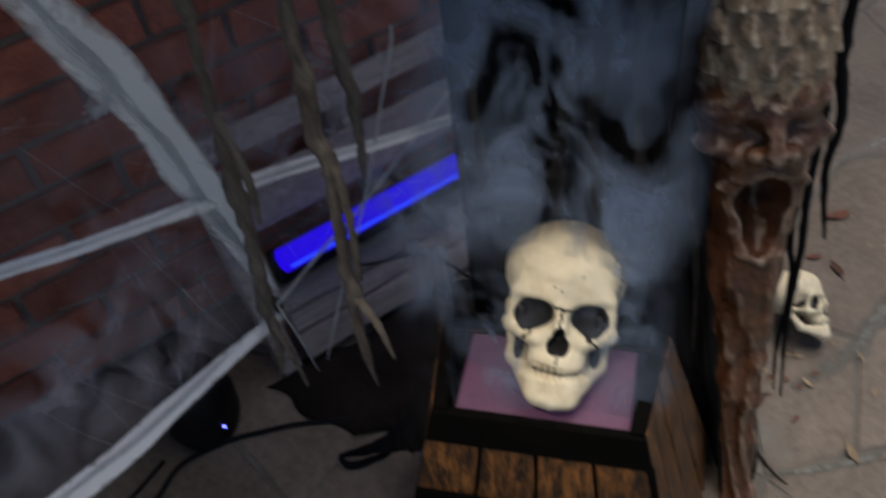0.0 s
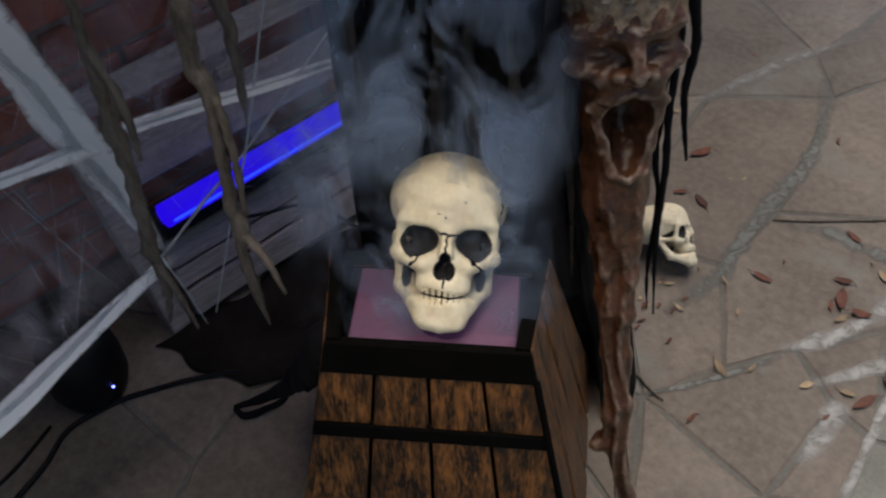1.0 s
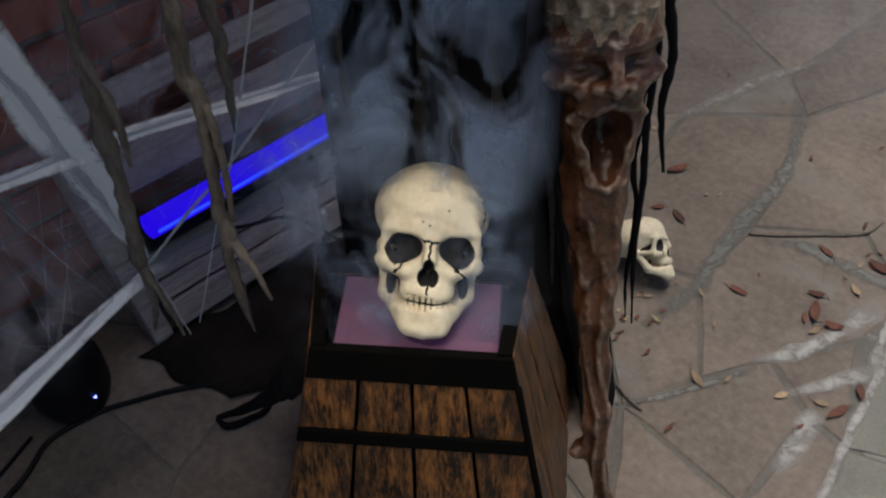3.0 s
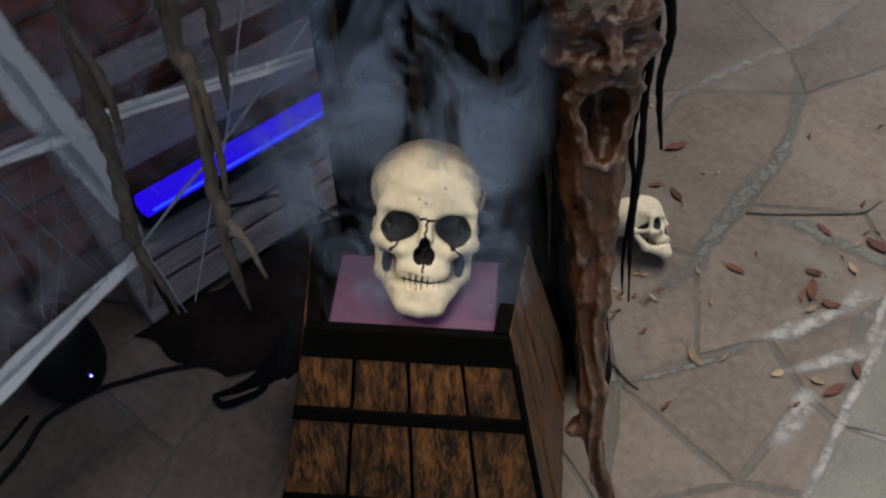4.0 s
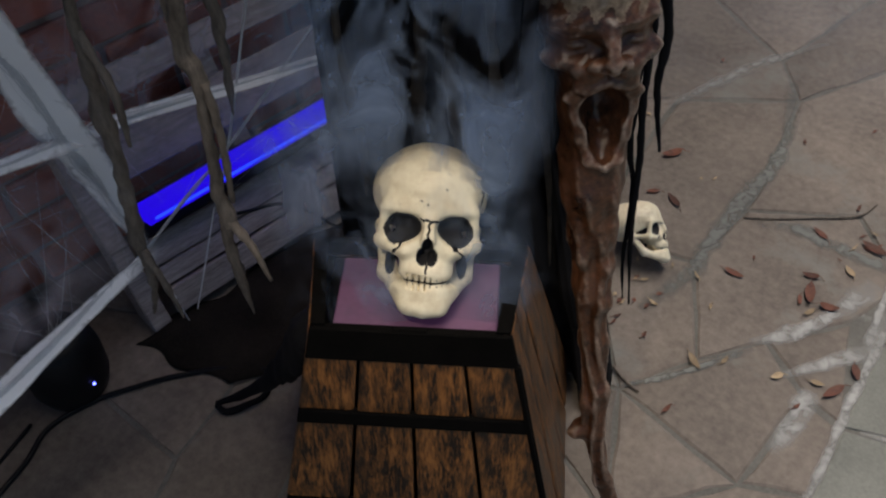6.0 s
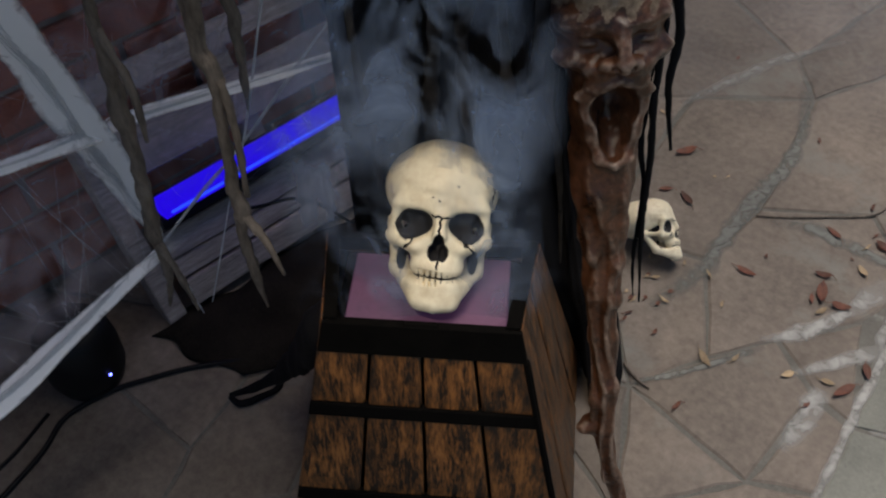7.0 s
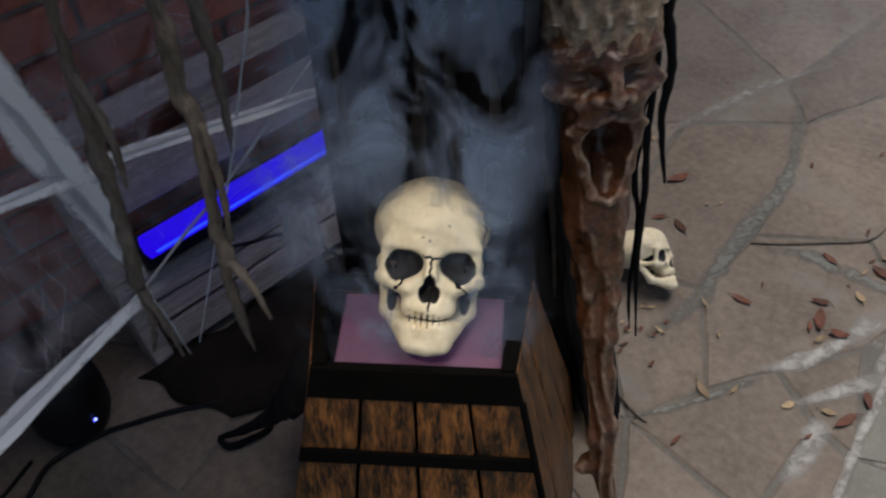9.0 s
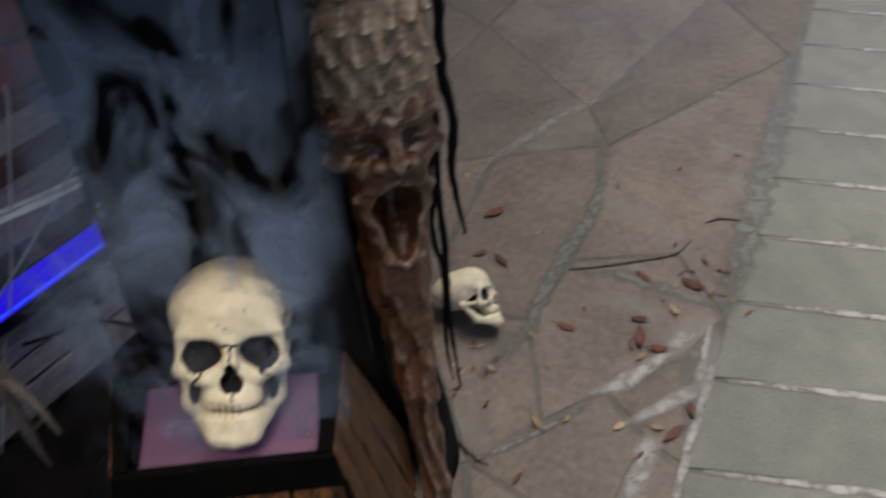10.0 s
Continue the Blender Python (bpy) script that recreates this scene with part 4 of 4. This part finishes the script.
finger([WRIST, (-0.24, -0.05, 1.25), (-0.275, -0.06, 1.05), (-0.264, -0.06, 0.946), (-0.266, -0.06, 0.88), (-0.271, -0.06, 0.833), (-0.278, -0.06, 0.785)], [0.020, 0.012, 0.012, 0.011, 0.008, 0.006, 0.002], [], 9.0)
sleeve = part("sleeve", tube(bmesh.new(), smooth_line([(-0.09, 0.03, 1.47), (-0.10, 0.12, 1.50), (-0.12, 0.22, 1.46), (-0.16, 0.30, 1.40)], 6), [0.05, 0.07, 0.09, 0.10], 16, rough=0.2, freq=12), CLOTH, robe, smooth=True)

# ---- black box with the blue light ----
device = empty("speaker", Matrix.Translation((-0.715, -0.305, 0)) @ pose(0, 0, 0, 0, 0, 20))
tagged(device, "rounded black plastic speaker with a small blue light", "speaker")
body = part("body", lathe(bmesh.new(), [(0.055, 0.0), (0.068, 0.006), (0.078, 0.04), (0.08, 0.10), (0.074, 0.15), (0.06, 0.17), (0.02, 0.176)], 36), PLASTIC, device, smooth=True)
part("light", lathe(bmesh.new(), [(0.0015, -0.0025), (0.0034, 0), (0.0015, 0.003)], 12, Matrix.Translation((0.0785, -0.016, 0.065)) @ pose(0, 0, 0, 0, 90, 0)), LED, body, "small blue indicator light", smooth=True)


def cable(points, r, label):
    c = part("cable", tube(bmesh.new(), smooth_line(points, 8), [r, r], 8), PLASTIC, smooth=True)
    return tagged(c, label, "cable")


cable([(-0.60, -0.60, 0.006), (-0.63, -0.48, 0.006), (-0.665, -0.40, 0.006), (-0.645, -0.30, 0.006), (-0.615, -0.24, 0.006), (-0.57, -0.165, 0.006), (-0.50, -0.08, 0.006), (-0.42, -0.02, 0.006)], 0.0055, "black power cable lying across the flagstones")
cable([(-0.66, -0.62, 0.005), (-0.67, -0.52, 0.005), (-0.70, -0.42, 0.005)], 0.004, "thin black cable beside the speaker")

cable([(-0.66, 0.10, 0.215), (-0.645, 0.146, 0.20), (-0.636, 0.229, 0.165), (-0.628, 0.303, 0.085), (-0.60, 0.36, 0.006), (-0.50, 0.45, 0.006)], 0.004, "thin black cable hanging over the pallet")

# ---- black cloth tail with its looped strap ----
tail = empty("cloth_tail", Matrix.Translation((-0.26, -0.11, 0)))
tagged(tail, "black cloth tail trailing from the crate rim to the paving", "cloth")
back = Matrix.Translation((0.26, 0.11, 0))
bm = tube(bmesh.new(), smooth_line([(-0.075, -0.135, 0.548), (-0.12, -0.125, 0.50), (-0.19, -0.11, 0.37), (-0.275, -0.10, 0.225), (-0.36, -0.105, 0.10), (-0.42, -0.125, 0.028), (-0.445, -0.155, 0.016)], 8), [0.014, 0.044, 0.040, 0.026, 0.013, 0.009, 0.006], 14, rough=0.35, freq=18, flat=0.5)
bm.transform(back)
cloth = part("cloth", bm, CLOTH, tail, smooth=True)
bm = tube(bmesh.new(), smooth_line([(-0.445, -0.155, 0.012), (-0.415, -0.15, 0.010), (-0.392, -0.10, 0.010), (-0.388, -0.068, 0.012), (-0.405, -0.060, 0.016), (-0.418, -0.085, 0.020)], 8), [0.007, 0.008, 0.007, 0.007, 0.006, 0.006], 8, rough=0.3, freq=40, flat=0.6)
bm.transform(back)
part("strap", bm, CLOTH, cloth, "looped black strap", smooth=True)

# ---- dark rumpled sheet over the paving between pallet and crate ----
heap = bmesh.new()
rows = []
for i in range(31):
    row = []
    for j in range(31):
        a, b = i / 30, j / 30
        c = Vector((-0.70, -0.17, 0)).lerp(Vector((-0.62, 0.44, 0)), a).lerp(Vector((-0.47, -0.11, 0)).lerp(Vector((-0.30, 0.12, 0)), a), b)
        c += Vector((noise.noise(c * 9), noise.noise(c * 9 + Vector((7, 0, 0))), 0)) * 0.03
        rise = min(1.0, 5 * min(a, 1 - a, b, 1 - b))
        row.append(heap.verts.new((c.x, c.y, 0.003 + rise * (0.010 + 0.016 * abs(noise.noise(c * 7)) + 0.006 * noise.noise(c * 26)))))
    rows.append(row)
for a, b in zip(rows, rows[1:]):
    for j in range(30):
        heap.faces.new((a[j], b[j], b[j + 1], a[j + 1]))
heap = part("dark_cloth", heap, HEAP, smooth=True)
tagged(heap, "dark rumpled sheet lying on the paving beside the crate", "cloth")
mod = heap.modifiers.new("thick", "SOLIDIFY")
mod.thickness = 0.003

# ---- rag strips and cord on the robe ----
strips = new("rag_strips")
tagged(strips, "frayed grey rag strips and cord hanging down the black robe", "rags")
for i, (u0, u1, z0, z1, r) in enumerate(((-0.008, -0.011, 0.99, 0.60, 0.011), (0.028, 0.049, 0.99, 0.60, 0.012), (-0.10, -0.09, 1.1, 0.62, 0.006), (0.085, 0.10, 1.1, 0.62, 0.008))):
    pts = [at(u0 + (u1 - u0) * f + 0.006 * math.sin(f * 7 + i), (0.088 if abs(u0) > 0.06 else 0.158) + 0.004 * math.sin(5 * f + i), z0 + (z1 - z0) * f) for f in (0, 0.2, 0.4, 0.6, 0.8, 1)]
    part("strip", tube(bmesh.new(), smooth_line(pts, 8), [r, r * 1.1, r * 0.8, r * 1.2, r, r * 0.3], 8, rough=0.5, freq=40, flat=0.35, seed=i), RAG, strips, smooth=True)
pts = [at(u, 0.165 - 0.7 * abs(u), z - 0.02) for u, z in ((-0.12, 1.10), (-0.068, 1.034), (-0.03, 1.0), (0.008, 0.988), (0.045, 1.005), (0.077, 1.029), (0.12, 1.09))]
part("cord", tube(bmesh.new(), smooth_line(pts, 8), [0.006, 0.006], 8, rough=0.4, freq=60), RAG, strips, smooth=True)

# ---- cobwebs ----
webs = empty("cobweb")
tagged(webs, "white stretched cobweb strands strung across the pallet", "cobweb")
rnd = random.Random(21)


def web(points, width, fibres, seed, spread=1.0):
    """A pulled bundle of web fibres: one soft core and many stray threads about it."""
    bm = bmesh.new()
    line = smooth_line(points, 10)
    r = random.Random(seed)
    n = len(line)
    for k in range(fibres):
        ph, off = r.uniform(0, 6.28), r.gauss(0, 0.5)
        start, stop = (0, n) if k < fibres * 0.6 else sorted((r.randrange(0, n // 2), r.randrange(n // 2, n)))
        path = []
        for i in range(start, stop):
            f = i / (n - 1) * (len(width) - 1)
            j = min(int(f), len(width) - 2)
            w = width[j] * (1 - f + j) + width[j + 1] * (f - j)
            d = Vector((0.1, 0.99, 0)) * math.cos(ph) + Vector((0, 0, 1)) * math.sin(ph)
            path.append(line[i] + d * w * off * 0.5 * (1 + 0.3 * math.sin(i * 0.5 + ph)) * spread + Vector((0.3 * w * r.gauss(0, 0.1), 0, 0)))
        if len(path) > 2:
            tube(bm, path, [r.uniform(0.0003, 0.0011)] * 2, 4)
    tagged(part("strand", bm, WEB, webs, smooth=True), kind="stuff")


web([(-0.579, -0.31, 1.13), (-0.579, -0.275, 1.043), (-0.577, -0.235, 0.93), (-0.572, -0.205, 0.82), (-0.568, -0.180, 0.70), (-0.568, -0.170, 0.640)], [0.035, 0.04, 0.05, 0.036, 0.034, 0.05], 60, 1)
web([(-0.568, -0.180, 0.70), (-0.568, -0.172, 0.64), (-0.566, -0.15, 0.55), (-0.564, -0.133, 0.449)], [0.036, 0.05, 0.04, 0.016], 50, 2)
web([(-0.576, -0.232, 0.90), (-0.577, -0.25, 0.88), (-0.578, -0.272, 0.872)], [0.03, 0.03, 0.04], 24, 3)
web([(-0.568, -0.165, 0.655), (-0.578, -0.263, 0.664), (-0.60, -0.474, 0.702), (-0.62, -0.62, 0.73)], [0.030, 0.014, 0.011, 0.014], 24, 4)
web([(-0.568, -0.165, 0.650), (-0.559, -0.082, 0.642), (-0.535, 0.12, 0.60), (-0.517, 0.308, 0.559), (-0.50, 0.40, 0.54)], [0.03, 0.016, 0.013, 0.011, 0.01], 22, 5)
web([(-0.563, -0.127, 0.364), (-0.552, -0.02, 0.43), (-0.541, 0.088, 0.490), (-0.516, 0.322, 0.654), (-0.50, 0.42, 0.72)], [0.008, 0.007, 0.006, 0.006, 0.006], 10, 6)
web([(-0.530, 0.19, 0.80), (-0.532, 0.173, 0.739), (-0.541, 0.086, 0.505), (-0.545, 0.05, 0.42)], [0.010, 0.010, 0.008, 0.006], 10, 7)
web([(-0.548, 0.023, 0.371), (-0.552, -0.02, 0.27), (-0.557, -0.071, 0.151)], [0.006, 0.005, 0.005], 8, 8)
web([(-0.563, -0.127, 0.364), (-0.561, -0.11, 0.25), (-0.56, -0.095, 0.135)], [0.007, 0.006, 0.005], 8, 9)
web([(-0.419, -0.185, 0.515), (-0.430, -0.29, 0.475), (-0.447, -0.448, 0.416), (-0.461, -0.575, 0.385), (-0.47, -0.70, 0.36)], [0.012, 0.020, 0.028, 0.030, 0.034], 44, 10)
bm = bmesh.new()
for i in range(48):
    k = i % 3
    if k == 0:
        a = Vector((-0.60, rnd.uniform(-0.45, 0.05), rnd.uniform(0.55, 1.0)))
        b = a + Vector((rnd.uniform(-0.1, 0.05), rnd.uniform(-0.1, 0.35), rnd.uniform(-0.35, 0.15)))
    elif k == 1:
        a = Vector((-0.62, rnd.uniform(-0.15, 0.4), rnd.uniform(0.3, 0.75)))
        b = a + Vector((0.03, rnd.uniform(0.05, 0.3), rnd.uniform(-0.2, 0.2)))
    else:
        a = Vector((-0.43, rnd.uniform(-0.5, -0.2), 0.47 - rnd.uniform(0, 0.02)))
        b = a + Vector((rnd.uniform(-0.25, -0.1), rnd.uniform(-0.15, 0.2), rnd.uniform(-0.05, 0.25)))
    m = a.lerp(b, 0.5) + Vector((0, 0, -rnd.uniform(0.0, 0.02)))
    tube(bm, smooth_line([a, m, b], 5), [rnd.uniform(0.00010, 0.00024)] * 2, 3)
tagged(part("threads", bm, WEB, webs, "fine loose web threads"), kind="stuff")


def veil(name, grid, mat, parent, steps=24, ripple=0.01, seed=0.0):
    """A thin rippled surface over a coarse grid of places."""
    bm = bmesh.new()
    uv = bm.loops.layers.uv.new("UVMap")
    rows = [smooth_line(r, steps // (len(r) - 1)) for r in grid]
    cols = [smooth_line([r[i] for r in rows], steps // (len(grid) - 1)) for i in range(len(rows[0]))]
    n, m = len(cols), len(cols[0])
    vs = [[bm.verts.new(cols[i][j] + Vector((noise.noise(cols[i][j] * 9 + Vector((seed, 0, 0))), noise.noise(cols[i][j] * 9 + Vector((0, seed, 5))), 0)) * ripple) for j in range(m)] for i in range(n)]
    for i in range(n - 1):
        for j in range(m - 1):
            f = bm.faces.new((vs[i][j], vs[i + 1][j], vs[i + 1][j + 1], vs[i][j + 1]))
            for loop, (a, b) in zip(f.loops, ((i, j), (i + 1, j), (i + 1, j + 1), (i, j + 1))):
                loop[uv].uv = (a / (n - 1), b / (m - 1))
    return part(name, bm, mat, parent, smooth=True)


veil("sheet", [[(-0.60, -0.55, 0.95), (-0.62, -0.20, 0.98), (-0.62, 0.15, 0.92), (-0.60, 0.50, 0.90)], [(-0.60, -0.50, 0.70), (-0.60, -0.15, 0.66), (-0.59, 0.15, 0.62), (-0.58, 0.50, 0.62)],
               [(-0.58, -0.45, 0.48), (-0.58, -0.10, 0.40), (-0.58, 0.15, 0.36), (-0.58, 0.50, 0.34)]], VEIL, webs, seed=2)
veil("sheet", [[(-0.43, -0.15, 0.53), (-0.44, -0.40, 0.45), (-0.47, -0.75, 0.36)], [(-0.50, -0.15, 0.55), (-0.52, -0.40, 0.50), (-0.56, -0.75, 0.45)], [(-0.58, -0.15, 0.62), (-0.60, -0.40, 0.62), (-0.62, -0.75, 0.60)]], VEIL, webs, seed=5)



def band(points, widths, seed):
    """A soft pulled sheet of web."""
    line = smooth_line(points, 10)
    n = len(line)
    sides = []
    for o in (-1, -0.4, 0.4, 1):
        row = []
        for i, p in enumerate(line):
            d = (line[min(i + 1, n - 1)] - line[max(i - 1, 0)]).normalized()
            t = d.cross(Vector((0.55, -0.55, 0.62))).normalized()
            f = i / (n - 1) * (len(widths) - 1)
            j = min(int(f), len(widths) - 2)
            w = widths[j] * (1 - f + j) + widths[j + 1] * (f - j)
            row.append(p + t * o * w * 0.62)
        sides.append(row[::3] + [row[-1]])
    veil("web_sheet", sides, BAND, webs, steps=len(sides[0]) * 6, ripple=0.006, seed=seed)


band([(-0.575, -0.34, 1.20), (-0.579, -0.275, 1.043), (-0.577, -0.235, 0.93), (-0.572, -0.205, 0.82), (-0.568, -0.180, 0.70), (-0.566, -0.150, 0.55), (-0.564, -0.130, 0.43), (-0.563, -0.118, 0.37)], [0.05, 0.06, 0.075, 0.058, 0.068, 0.050, 0.026, 0.012], 1.0)
band([(-0.566, -0.150, 0.65), (-0.578, -0.263, 0.664), (-0.60, -0.474, 0.702), (-0.63, -0.70, 0.75)], [0.03, 0.020, 0.018, 0.022], 2.0)
band([(-0.569, -0.190, 0.650), (-0.559, -0.082, 0.642), (-0.535, 0.12, 0.60), (-0.517, 0.308, 0.559), (-0.49, 0.45, 0.53)], [0.02, 0.022, 0.019, 0.017, 0.015], 3.0)
band([(-0.40, -0.16, 0.525), (-0.430, -0.29, 0.475), (-0.447, -0.448, 0.416), (-0.461, -0.575, 0.385), (-0.48, -0.75, 0.35)], [0.015, 0.024, 0.034, 0.038, 0.042], 4.0)

# ---- smoke ----
smoke = empty("smoke", Matrix.Translation(at(0, 0.02, 0.55)))
tagged(smoke, "thin bluish smoke curling up around the skull", "smoke", kind="stuff")
back = Matrix.Translation(-at(0, 0.02, 0.55))
for i, (v, u0, u1, z0, z1, lean) in enumerate(((0.055, -0.22, 0.16, 0.52, 1.20, 0.03), (0.072, -0.18, 0.15, 0.66, 1.45, 0.02), (0.005, -0.24, -0.01, 0.52, 0.92, 0.05), (0.010, 0.02, 0.17, 0.52, 0.96, 0.05),
                                               (-0.085, -0.17, 0.17, 0.52, 0.64, 0.03), (0.04, -0.19, 0.02, 0.60, 1.10, 0.04), (0.045, 0.0, 0.16, 0.62, 1.12, 0.03), (-0.035, -0.18, -0.01, 0.52, 0.76, 0.02), (-0.035, 0.02, 0.16, 0.52, 0.78, 0.02))):
    grid = [[at(u0 + (u1 - u0) * a + 0.02 * math.sin(3 * b + i), v + lean * b + 0.012 * math.sin(4 * a + 2 * b + i), z0 + (z1 - z0) * b) for a in (0, 0.33, 0.67, 1)] for b in (0, 0.33, 0.67, 1)]
    ob = veil("wisp", grid, SMOKE, smoke, ripple=0.012, seed=i * 3.0)
    ob.data.transform(back)
drift = veil("drift", [[(x, 1.15 + 0.35 * x + 0.04 * math.sin(5 * x), z) for x in (-0.75, -0.2, 0.3, 0.8, 1.4)] for z in (0.12, 0.4, 0.8, 1.3)], HAZE, None, steps=24, ripple=0.03, seed=7.0)
tagged(drift, "thin grey smoke drifting low over the far paving", "smoke", kind="stuff")
